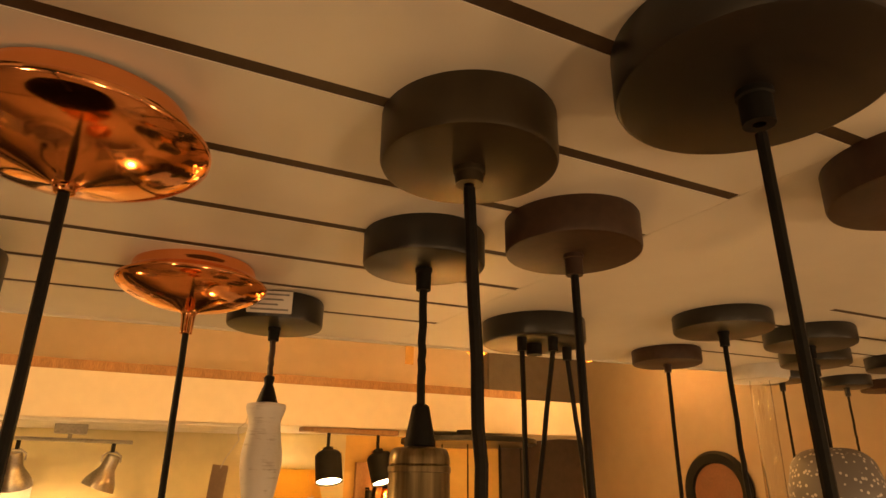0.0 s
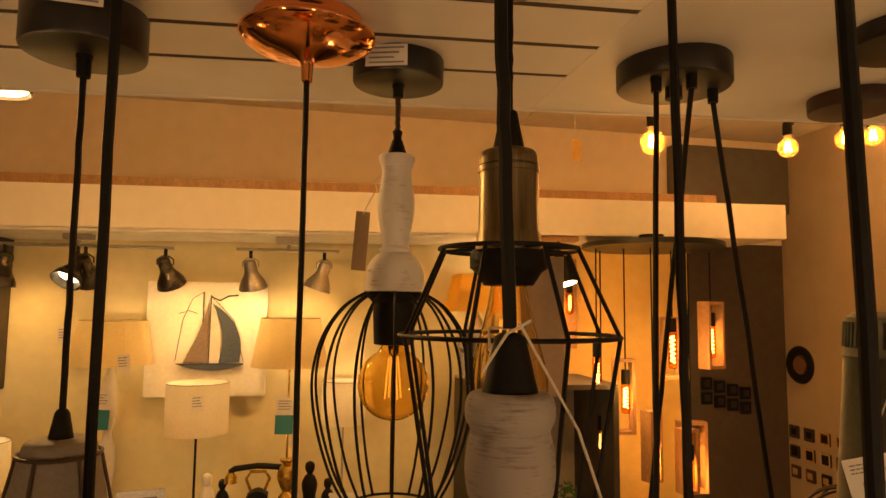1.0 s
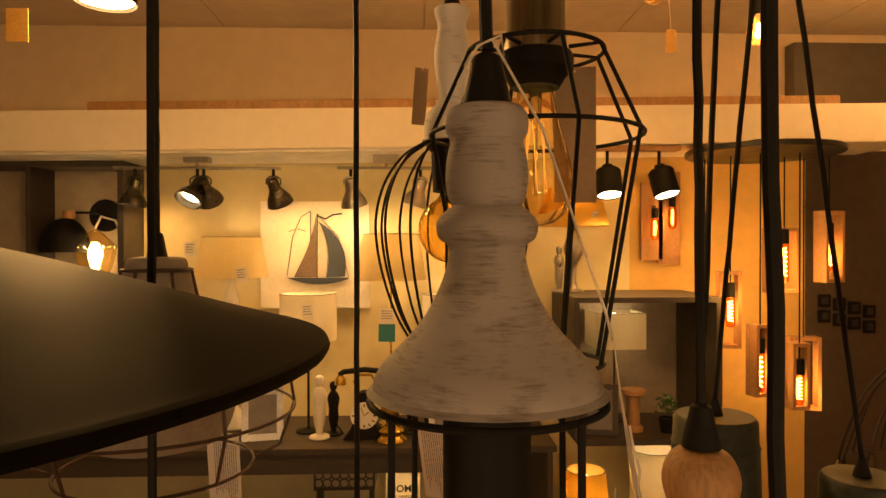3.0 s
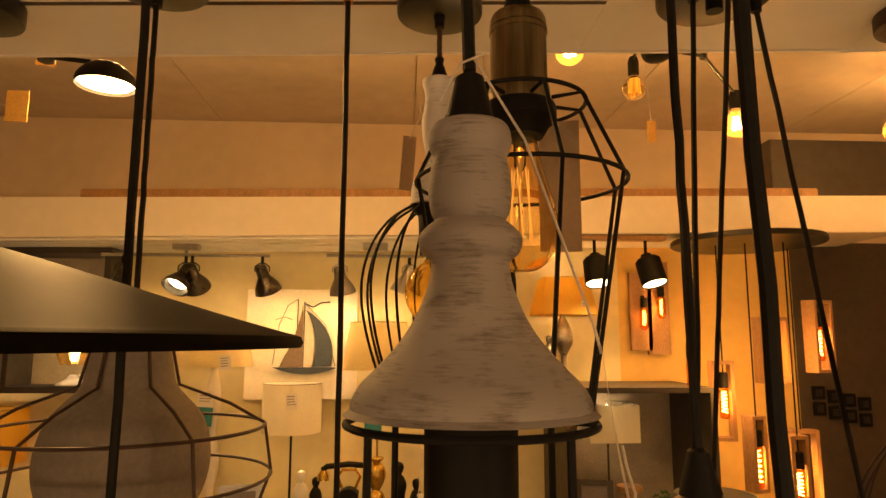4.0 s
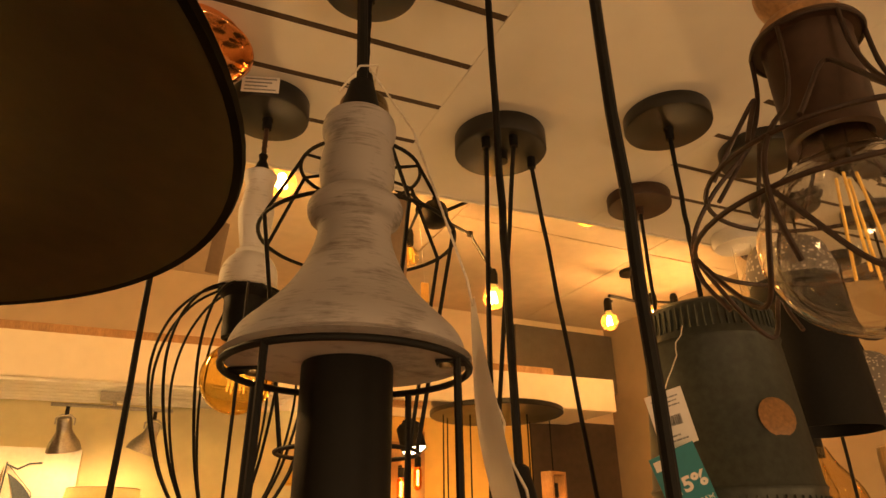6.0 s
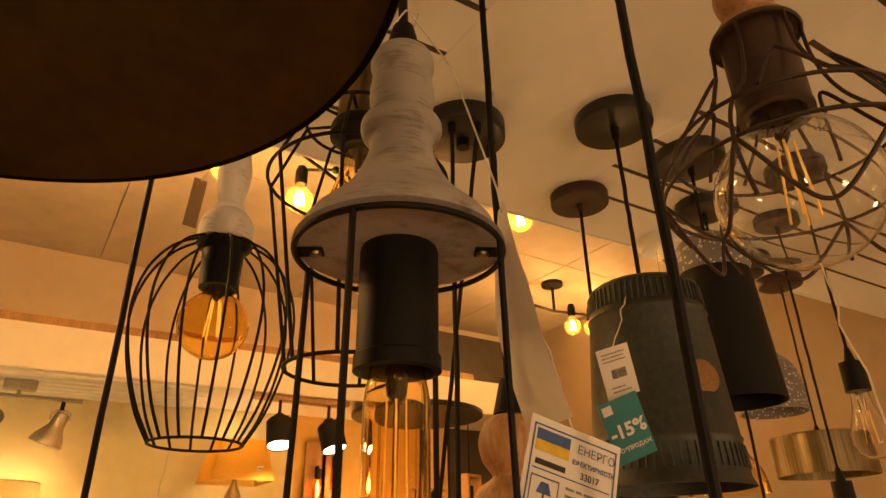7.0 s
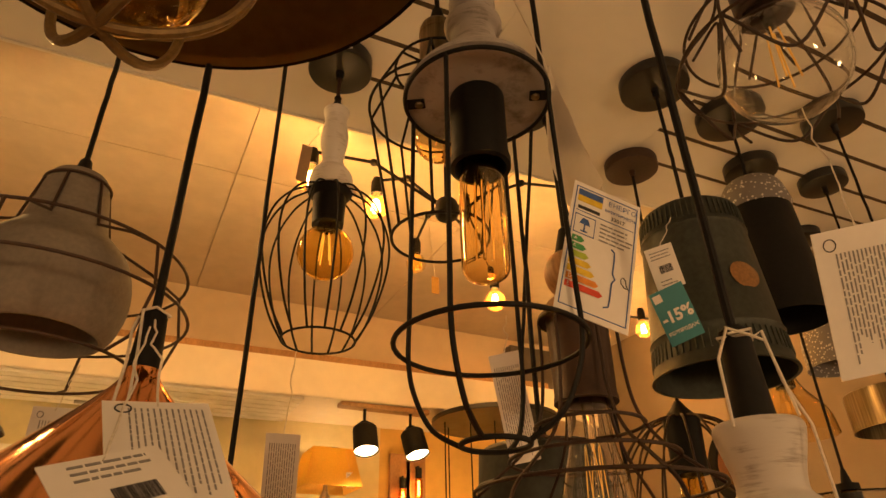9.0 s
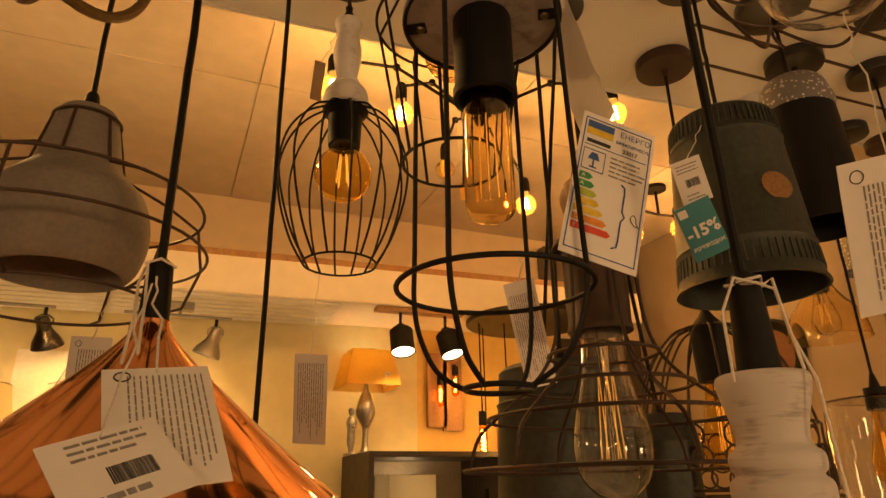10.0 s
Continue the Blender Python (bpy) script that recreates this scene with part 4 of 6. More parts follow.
part("base", lathe([(0.06, 0), (0.06, -0.02), (0.055, -0.03), (0, -0.03)], 40), WHITE, t_, "white round base")
g = part("glass_tube", shell([(0.02, -0.03), (0.02, -0.34), (0.018, -0.345), (0, -0.345)], 30), CLEAR, t_)
g.visible_shadow = False

# ---- tags and labels on the lamps ----
e, lw, lh = card((0.057, -0.046, 1.795), (0.109, -0.053, 1.773), (0.041, -0.043, 1.683), "white energy label with coloured efficiency arrows on a pendant", (0.066, -0.03, 1.88))
bm = bmesh.new()
for q in ((-0.46, 0.46, 0.035, 0.042), (-0.46, 0.46, 0.955, 0.962), (-0.46, -0.445, 0.035, 0.962), (0.445, 0.46, 0.035, 0.962)):
    block(q[0] * lw, q[1] * lw, -0.0007, -0.0005, -q[3] * lh, -q[2] * lh, 0, bm)
part("border", bm, BLUE, e, "thin dark blue border", False)
part("flag_bar", block(-0.42 * lw, -0.06 * lw, -0.0008, -0.0005, -0.105 * lh, -0.055 * lh), BLUE, e, "blue bar", False)
part("flag_bar", block(-0.42 * lw, -0.06 * lw, -0.0008, -0.0005, -0.155 * lh, -0.106 * lh), YELLOW, e, "yellow bar", False)
words(e, "ЕНЕРГО", 0.0062, 0.02 * lw, -0.105 * lh, BLUE)
words(e, "ЕФЕКТИВНІСТЬ", 0.0034, -0.02 * lw, -0.160 * lh, BLUE, bold=0.0001)
part("brand_bar", block(-0.40 * lw, -0.08 * lw, -0.0008, -0.0005, -0.215 * lh, -0.190 * lh), INK, e, "dark bar", False)
words(e, "33017", 0.0048, 0.08 * lw, -0.215 * lh, INK, bold=0.0001)
part("rule", block(-0.42 * lw, 0.42 * lw, -0.0007, -0.0005, -0.236 * lh, -0.231 * lh), BLUE, e, "", False)
bm = bmesh.new()
for q in ((-0.42, -0.12, 0.262, 0.268), (-0.42, -0.12, 0.408, 0.414), (-0.42, -0.41, 0.262, 0.414), (-0.13, -0.12, 0.262, 0.414)):
    block(q[0] * lw, q[1] * lw, -0.0007, -0.0005, -q[3] * lh, -q[2] * lh, 0, bm)
vs = [bm.verts.new((x * lw, -0.0008, -z * lh)) for x, z in ((-0.31, 0.285), (-0.23, 0.285), (-0.19, 0.335), (-0.35, 0.335))]
bm.faces.new(vs)
block(-0.28 * lw, -0.26 * lw, -0.0008, -0.0006, -0.385 * lh, -0.335 * lh, 0, bm)
block(-0.32 * lw, -0.22 * lw, -0.0008, -0.0006, -0.393 * lh, -0.383 * lh, 0, bm)
part("lamp_symbol", bm, BLUE, e, "blue lamp pictogram in a box", False)
lines(e, 5, lw, lh, -0.05, 0.44, 0.26, 0.42, GREYINK, seed=9)
for k, (mat, L) in enumerate(((LEAFG, 0.13), (LEAFG, 0.17), (LIME, 0.22), (YELLOW, 0.27), (YELLOW, 0.33), (TANGER, 0.40), (RED, 0.47))):
    z = -lh * (0.46 + 0.058 * k)
    bm = bmesh.new()
    x0, x1, hh = -0.42 * lw, -0.42 * lw + L * lw, lh * 0.023
    vs = [bm.verts.new((x, -0.0008, zz)) for x, zz in ((x0, z - hh), (x1, z - hh), (x1 + 0.05 * lw, z), (x1, z + hh), (x0, z + hh))]
    bm.faces.new(vs)
    part("arrow", bm, mat, e, "", False)
    if k in (0, 1, 5, 6):
        words(e, "AABBCDE"[k], 0.0045, x0 + 0.0015, z - 0.0016, PAPER, lift=-0.0011)
bm = bmesh.new()
tube(bm, [(x * lw, -0.0008, -z * lh) for x, z in ((0.14, 0.44), (0.19, 0.455), (0.20, 0.50), (0.20, 0.62), (0.24, 0.655), (0.20, 0.69), (0.20, 0.82), (0.19, 0.865), (0.13, 0.88))], 0.0006, 6)
part("bracket_mark", bm, BLUE, e, "blue curly bracket")
part("bulb_mark", wire([(x * lw, -0.0008, -z * lh) for x, z in ((0.32, 0.635), (0.35, 0.615), (0.39, 0.63), (0.40, 0.665), (0.44, 0.69), (0.38, 0.685), (0.33, 0.665))], 0.0003, 5, True), INK, e)

bm = bmesh.new()
k2 = thing("leaflet", (0.055, -0.028, 1.925), "long curled white leaflet hanging beside a pendant", "leaflet", "price tags on the lamps")
n = 12
cols = []
for i in range(n + 1):
    u = i / n
    bow = 0.010 * math.sin(math.pi * u)
    half = 0.006 + 0.024 * min(1, u * 2.2)
    c = Vector((0.004 + 0.026 * u, 0.002 + bow, -0.135 * u))
    d = Vector((0.30, 0.95, 0.0)) * half
    cols.append([bm.verts.new(c - d), bm.verts.new(c), bm.verts.new(c + d)])
for a_, b_ in zip(cols, cols[1:]):
    for k in range(2):
        bm.faces.new((a_[k], a_[k + 1], b_[k + 1], b_[k]))
bmesh.ops.solidify(bm, geom=bm.faces, thickness=0.0004)
part("sheet", bm, PAPER, k2)
part("string", wire([(-0.053, 0.020, 0.148), (-0.03, 0.005, 0.10), (0.0, 0.0, 0.01), (0.004, 0.002, -0.004)], 0.0007, 6), STRING, k2, "thin white string")
k3, w_, h_ = card((0.103, 0.177, 1.7286), (0.1272, 0.1601, 1.7385), (0.1275, 0.2199, 1.6291), "white paper tag with dense print", (0.12, 0.165, 1.775))
lines(k3, 12, w_, h_, -0.42, 0.42, 0.12, 0.95, vertical=True, seed=4)
k4, w_, h_ = card((-0.0374, 0.5452, 1.7224), (0.0053, 0.5247, 1.7231), (-0.035, 0.60, 1.605), "grey paper tag on a thin string", (-0.01, 0.535, 1.844))
lines(k4, 12, w_, h_, -0.4, 0.4, 0.1, 0.95, vertical=True, seed=6)
k5, w_, h_ = card((0.1799, -0.1329, 1.7281), (0.2352, -0.1658, 1.736), (0.2245, -0.1004, 1.6412), "large white tag with dense printed text", (0.300, -0.095, 1.915))
lines(k5, 17, w_, h_, -0.30, 0.46, 0.16, 0.97, vertical=True, seed=8, thick=0.4)
part("logo_ring", moved(hoop(0.0042, 0, 0.0004, 24, 5), pose(-w_ * 0.33, -0.0007, -0.010, 90, 0, 0)), INK, k5, "round arrow mark")
k6, w_, h_ = card((-0.2286, -0.0179, 1.5971), (-0.1792, -0.0166, 1.5984), (-0.2074, -0.0742, 1.5408), "white printed tag lying on a copper shade", (-0.212, 0.045, 1.665))
lines(k6, 13, w_, h_, -0.3, 0.44, 0.08, 0.95, vertical=True, seed=12, thick=0.3)
part("logo_ring", moved(hoop(0.0036, 0, 0.0004, 24, 5), pose(-w_ * 0.32, -0.0007, -0.007, 90, 0, 0)), INK, k6)
k7, w_, h_ = card((-0.2441, -0.0646, 1.5554), (-0.2019, -0.0497, 1.5703), (-0.2231, -0.0936, 1.5264), "white price tag with barcode on a copper shade", (-0.214, 0.045, 1.66))
lines(k7, 3, w_, h_, -0.3, 0.4, 0.06, 0.35, seed=13)
bars(k7, -0.004, 0.014, -0.7 * h_, -0.48 * h_)
lines(k7, 1, w_, h_, -0.25, 0.36, 0.76, 0.90, seed=15, thick=0.5)
k8, w_, h_ = card((0.4006, 0.2364, 1.8774), (0.4321, 0.2074, 1.9032), (0.4306, 0.2594, 1.8096), "teal sale card with white lettering on a pendant", mat=TEAL)
words(k8, "-15%", 0.0225, -0.44 * w_, -0.60 * h_, PAPER, bold=0.0008)
words(k8, "РОЗПРОДАЖ", 0.0068, -0.44 * w_, -0.82 * h_, PAPER, bold=0.0002)
part("logo_patch", block(-0.44 * w_, -0.2 * w_, -0.0009, -0.0005, -0.2 * h_, -0.06 * h_), PAPER, k8, "white corner mark", False)
k9, w_, h_ = card((0.3911, 0.2219, 1.9414), (0.422, 0.1999, 1.955), (0.4171, 0.2388, 1.8882), "small white price tag with barcode", (0.50, 0.255, 2.05))
lines(k9, 3, w_, h_, -0.38, 0.38, 0.08, 0.3, seed=21)
bars(k9, -0.008, 0.010, -0.62 * h_, -0.44 * h_, 7, 16)
lines(k9, 2, w_, h_, -0.3, 0.3, 0.75, 0.92, seed=22)
k12, w_, h_ = card((-0.315, 0.525, 1.725), (-0.267, 0.504, 1.723), (-0.318, 0.545, 1.615), "grey printed tag hanging from a concrete pendant's cage", (-0.275, 0.475, 1.765))
lines(k12, 11, w_, h_, -0.3, 0.42, 0.14, 0.95, vertical=True, seed=17, thick=0.35)
part("logo_ring", moved(hoop(0.0036, 0, 0.0004, 24, 5), pose(-w_ * 0.30, -0.0007, -0.009, 90, 0, 0)), INK, k12)
k10 = tag(0.036, 0.12, (0.104, 0.232, 2.125), -15, 0, 0, "brown kraft tag behind a brass pendant", mat=KRAFT, string_to=(0.08, 0.21, 2.14))
k11 = tag(0.018, 0.075, (-0.030, 0.515, 2.20), 5, 0, 4, "brown kraft tag behind a white pendant", mat=KRAFT, string_to=(-0.005, 0.505, 2.26))

# ---- the display wall ----


def table_lamp(at, base_z, top_z, r_top, r_bot, shade_h, mat, label, stem="slim", glow=1.5, base_mat=None, square=False):
    """at: x, y; top_z, the shade's upper edge; base_z, the foot."""
    p = thing("table_lamp", (*at, base_z), label, "table lamp", "table lamps on the display shelves")
    zt = top_z - base_z
    seg = 4 if square else 48
    k = math.sqrt(2) if square else 1.0
    pr = [(r_top * k, zt), (r_bot * k, zt - shade_h)]
    bm = lathe(pr + [(r_bot * k - 0.002, zt - shade_h), (r_top * k - 0.002, zt)], seg)
    if square:
        bmesh.ops.rotate(bm, verts=bm.verts, matrix=Matrix.Rotation(radians(45), 3, "Z"))
    part("shade", bm, mat, p, "cloth shade lit from inside", not square)
    part("shade_ring", hoop(r_top * (1.0 if not square else 1.0), zt, 0.0018, 40, 6), BRASS, p)
    bmat = base_mat or CHROME
    zs = zt - shade_h * 0.55
    if stem == "slim":
        pr = [(0, 0), (0.06, 0), (0.06, 0.008), (0.012, 0.016), (0.006, 0.03), (0.005, zs), (0, zs)]
    elif stem == "turned":
        pr = soft([(0, 0), (0.066, 0), (0.068, 0.012), (0.050, 0.030), (0.030, 0.040), (0.018, 0.055), (0.030, 0.085), (0.040, 0.12), (0.030, 0.155), (0.016, 0.175), (0.026, 0.19), (0.036, 0.225), (0.030, 0.26), (0.014, 0.285), (0.024, 0.30), (0.012, 0.315)], 3)
        pr = [(r, z * (zs / 0.33)) for r, z in pr] + [(0.007, zs * 0.97), (0.007, zs), (0, zs)]
    else:
        pr = soft([(0, 0), (0.05, 0), (0.052, 0.01), (0.02, 0.03), (0.016, zs * 0.3), (0.045, zs * 0.45), (0.05, zs * 0.55), (0.03, zs * 0.7), (0.012, zs * 0.8), (0.008, zs)], 3) + [(0, zs)]
    part("base", lathe(pr, 40), bmat, p)
    part("bulb", lathe(soft([(0.013, zs), (0.014, zs + 0.02), (0.028, zs + 0.05), (0.024, zs + 0.08), (0, zs + 0.092)], 3), 24), GLOW, p, "glowing bulb")
    if glow:
        point_lamp("table_lamp_light", (at[0], at[1], base_z + zs + 0.05), glow * (2.2 if glow < 10 else 1.0), WARM, 0.03)
    return p


table_lamp((-0.965, 2.95), 1.05, 2.005, 0.142, 0.178, 0.20, SHADE, "ivory cloth table lamp with hanging price tags", "turned", 3.0, WHITE)
table_lamp((-0.57, 2.86), 1.05, 1.728, 0.137, 0.138, 0.226, SHADEW, "white drum table lamp with faint flower print", "slim", 6.5, MATTE)
table_lamp((-0.17, 2.98), 1.05, 2.02, 0.142, 0.183, 0.232, SHADE, "ivory cloth table lamp on gold turned base", "slim", 2.0, GOLD)
table_lamp((0.097, 3.02), 1.05, 1.71, 0.107, 0.107, 0.21, SHADEW, "small white drum table lamp", "slim", 1.2, CHROME)
table_lamp((0.775, 3.00), 1.72, 2.252, 0.105, 0.147, 0.19, SHADEY, "amber yellow cloth table lamp on glass base", "vase", 2.6, CHROME, True)
table_lamp((0.985, 2.98), 1.06, 1.62, 0.124, 0.124, 0.18, SHADEW, "white box table lamp on dark stem", "slim", 0.8, WENGE, True)
table_lamp((-0.105, 2.80), 0.42, 0.903, 0.083, 0.081, 0.216, SHADEW, "small white table lamp with printed saying", "slim", 0.8, CHROME)
table_lamp((-1.42, 2.80), 1.05, 1.50, 0.115, 0.118, 0.20, SHADEW, "white table lamp with dark printed letters", "slim", 1.6, CHROME)
table_lamp((0.79, 2.80), 0.42, 0.863, 0.09, 0.12, 0.216, SHADEY, "amber cloth table lamp on glass ball base", "vase", 1.4, CLEAR)
table_lamp((1.118, 2.80), 0.42, 0.962, 0.108, 0.108, 0.259, SHADEW, "white drum table lamp", "slim", 1.4, CHROME)
table_lamp((-2.06, 2.96), 1.05, 1.60, 0.15, 0.15, 0.26, SHADEY, "square yellow cloth table lamp with pale edge", "slim", 2.0, WHITE, True)
hl = bpy.data.objects.new("lettering_anchor", None)
hl.matrix_world = pose(-0.105, 2.80 - 0.084, 0.80)
scene.collection.objects.link(hl)
hl.name = "shade_lettering"
tagged(hl, "dark printed saying on a small white shade", "lettering")
words(hl, "HOME", 0.046, 0, 0.0, INK, align="CENTER", bold=0.0012)
words(hl, "IS WHERE", 0.020, 0, -0.030, INK, align="CENTER", bold=0.0004)
words(hl, "THE HEART IS", 0.019, 0, -0.055, INK, align="CENTER", bold=0.0004)

# picture with the sailing boat
pic = thing("picture", (-0.575, 3.125, 1.66), "square pale canvas with metal sailing boat relief", "picture")
part("canvas", block(-0.285, 0.285, -0.02, 0.022, -0.03, 0.535, 0.004), M("pale_canvas", (0.86, 0.82, 0.72), 0.7, grain=0.05, scale=8, stain=0.12), pic, "", False)


RELIEF = pose(0, 0, 0.042) @ Matrix.Diagonal((0.96, 1, 0.93, 1))


def sheet(pts, thick=0.004):
    bm = bmesh.new()
    a = [bm.verts.new((x, -0.034, z)) for x, z in pts]
    b = [bm.verts.new((x, -0.034 + thick, z)) for x, z in pts]
    bm.faces.new(a)
    bm.faces.new(b[::-1])
    n = len(pts)
    for i in range(n):
        bm.faces.new((a[i], b[i], b[(i + 1) % n], a[(i + 1) % n]))
    return moved(bm, RELIEF)


def arc(p0, p1, bulge, n=8):
    out = []
    dx, dz = p1[0] - p0[0], p1[1] - p0[1]
    for i in range(n + 1):
        t = i / n
        s = bulge * 4 * t * (1 - t)
        out.append((p0[0] + dx * t - dz * s, p0[1] + dz * t + dx * s))
    return out


TIN = M("tin_grey", (0.07, 0.09, 0.12), 0.5, metal=0.3, grain=0.2, scale=20)
RUSTY = M("weathered_tan", (0.20, 0.14, 0.095), 0.6, grain=0.2, scale=20)
part("sail", sheet(arc((0.022, 0.415), (0.165, 0.105), 0.17) + [(0.062, 0.10)] + arc((0.062, 0.10), (0.022, 0.415), -0.10)[1:-1]), TIN, pic, "dark blue-grey metal sail", False)
part("sail", sheet([(-0.112, 0.10)] + arc((-0.112, 0.11), (0.006, 0.445), -0.05)[1:] + [(0.012, 0.10)]), RUSTY, pic, "tan metal sail", False)
part("sail", sheet([(0.016, 0.10), (0.018, 0.43)] + arc((0.02, 0.41), (0.056, 0.10), 0.10)[1:]), M("pale_sail", (0.62, 0.56, 0.46), 0.6), pic, "pale metal sail", False)
part("hull", sheet(arc((-0.15, 0.098), (0.185, 0.09), -0.10) + [(0.185, 0.098)]), TIN, pic, "dark metal hull", False)
bm = bmesh.new()
tube(bm, [(-0.022, -0.03, 0.09), (-0.022, -0.03, 0.475)], 0.003, 6)
tube(bm, [(0.014, -0.03, 0.09), (0.014, -0.03, 0.46)], 0.0035, 6)
tube(bm, [(-0.15, -0.03, 0.11), (-0.12, -0.03, 0.33), (-0.075, -0.03, 0.44), (-0.022, -0.03, 0.475)], 0.002, 6)
tube(bm, [(-0.14, -0.03, 0.36), (-0.09, -0.03, 0.375), (-0.05, -0.03, 0.36)], 0.002, 6)
tube(bm, [(0.185, -0.03, 0.10), (0.13, -0.03, 0.33), (0.014, -0.03, 0.455)], 0.0015, 6)
tube(bm, [(0.014, -0.03, 0.45), (0.06, -0.03, 0.43), (0.10, -0.03, 0.455), (0.15, -0.03, 0.46)], 0.004, 6)
part("rigging", moved(bm, RELIEF), TIN, pic, "thin metal masts and lines")

# shelves and cabinets
sh = thing("display_shelf", (-0.4, 2.9, 0), "long dark wooden display shelf with clutter", "shelf", kind="")
part("top_board", block(-1.9, 1.0, -0.32, 0.25, 1.02, 1.05, 0.003), WENGE, sh, "", False)
part("apron", block(-1.9, 0.53, -0.30, -0.27, 0.93, 1.02, 0.002), WENGE, sh, "", False)
part("lower_board", block(-1.9, 1.9, -0.32, 0.25, 0.39, 0.42, 0.003), WENGE, sh, "", False)
for x in (-1.88, 0.97, 1.86):
    part("side_board", block(x - 0.012, x + 0.012, -0.31, 0.25, 0.0, 1.019), WENGE, sh, "", False)

cab = thing("wall_cabinet", (-1.82, 2.9, 1.68), "dark wooden open cube cabinet with lit lamp inside", "cabinet")
for nm, q in (("top_board", (-0.62, 0.345, 0.0, 0.24, 0.67, 0.70)), ("bottom_board", (-0.62, 0.345, 0.0, 0.24, 0.0, 0.03)), ("side_board", (0.315, 0.345, 0.0, 0.24, 0.03, 0.67)), ("side_board", (-0.62, -0.59, 0.0, 0.24, 0.03, 0.67)), ("middle_board", (-0.125, -0.10, 0.0, 0.24, 0.03, 0.67))):
    part(nm, block(*q, 0.002), WENGE, cab, "", False)
part("back_board", block(-0.59, 0.315, 0.215, 0.235, 0.03, 0.67), M("taupe_board", (0.40, 0.33, 0.24), 0.7), cab, "", False)
cab2 = thing("wall_cabinet", (1.06, 2.93, 0), "dark wooden niche cabinet holding a white lamp", "cabinet")
for nm, q in (("top_board", (-0.37, 0.33, -0.30, 0.2, 1.695, 1.72)), ("side_board", (0.30, 0.33, -0.30, 0.2, 0.45, 1.695)), ("side_board", (-0.37, -0.345, -0.30, 0.2, 1.06, 1.695)), ("shelf", (-0.35, 0.30, -0.30, 0.2, 1.03, 1.06))):
    part(nm, block(*q, 0.002), WENGE, cab2, "", False)
part("back_board", block(-0.345, 0.30, 0.17, 0.185, 1.06, 1.695), M("taupe_board", (0.40, 0.33, 0.24), 0.7), cab2, "", False)

# wall lamp and glass lamp inside the cube cabinet
w1 = thing("wall_lamp", (-1.66, 3.105, 2.12), "black dome wall lamp with wooden collar", "wall lamp")
part("wall_plate", moved(lathe([(0, 0), (0.085, 0), (0.085, 0.012), (0, 0.02)], 36), pose(0, 0.02, 0, 90, 0, 0)), MATTE, w1)
part("arm", wire([(0, 0.0, 0), (-0.02, -0.06, 0.01), (-0.10, -0.09, 0.01), (-0.145, -0.10, 0.0)], 0.007, 8), MATTE, w1)
part("collar", lathe([(0, 0.0), (0.03, 0.0), (0.03, 0.04), (0, 0.04)], 24, -0.02, (-0.13, -0.10)), OAK, w1, "wooden collar")
pr = soft([(0.02, -0.01), (0.06, -0.03), (0.10, -0.09), (0.115, -0.18)], 4)
part("shade", lathe(pr + [(r - 0.003, z) for r, z in pr[::-1]], 40, -0.01, (-0.15, -0.10)), MATTE, w1, "black dome shade")
w2 = thing("table_lamp", (-1.66, 3.0, 1.71), "white swan-neck lamp with frilled glass shade, lit", "table lamp", "table lamps on the display shelves")
part("base", lathe(soft([(0, 0), (0.07, 0), (0.07, 0.012), (0.03, 0.03), (0.018, 0.05), (0, 0.05)], 3), 36), WHITE, w2)
part("neck", wire([(0.0, 0, 0.04), (0.08, 0, 0.06), (0.135, 0, 0.14), (0.145, 0, 0.28), (0.10, 0, 0.38), (0.03, 0, 0.40), (0.0, 0, 0.34)], 0.006, 8), WHITE, w2)
pr = soft([(0.012, 0.33), (0.03, 0.32), (0.065, 0.285), (0.095, 0.245), (0.085, 0.17), (0.06, 0.10)], 4)
gg = part("glass_shade", shell(pr, 36), PALEAMB, w2, "frilled clear glass shade")
gg.visible_shadow = False
for k in range(16):
    a = 2 * math.pi * k / 16
    part("bead", lathe([(0, 0.012), (0.011, 0.004), (0.011, -0.004), (0, -0.012)], 8, 0.245, (0.092 * math.cos(a), 0.092 * math.sin(a))), CLEAR, w2)
part("bulb", lathe(soft([(0.014, 0.27), (0.03, 0.235), (0.034, 0.20), (0.02, 0.15), (0.014, 0.12), (0, 0.118)], 3), 24), GLOW, w2, "glowing bulb")
point_lamp("cabinet_light", (-1.66, 3.0, 1.91), 3.4, WARM, 0.03)

# track spotlights on the soffit


def track_rail(x0, x1, y, z, label):
    p = thing("track_rail", ((x0 + x1) / 2, y, z), label, "ceiling rail", "spot rails under the soffit")
    h = (x1 - x0) / 2
    part("rail", wire([(-h, 0, 0), (h, 0, 0)], 0.008, 8), CHROME, p)
    part("ceiling_plate", block(-0.06, 0.06, -0.03, 0.03, 0.025, 2.407 - z, 0.003), CHROME, p, "", False)
    part("post", wire([(0, 0, 0), (0, 0, 0.03)], 0.008, 8), CHROME, p)
    return p


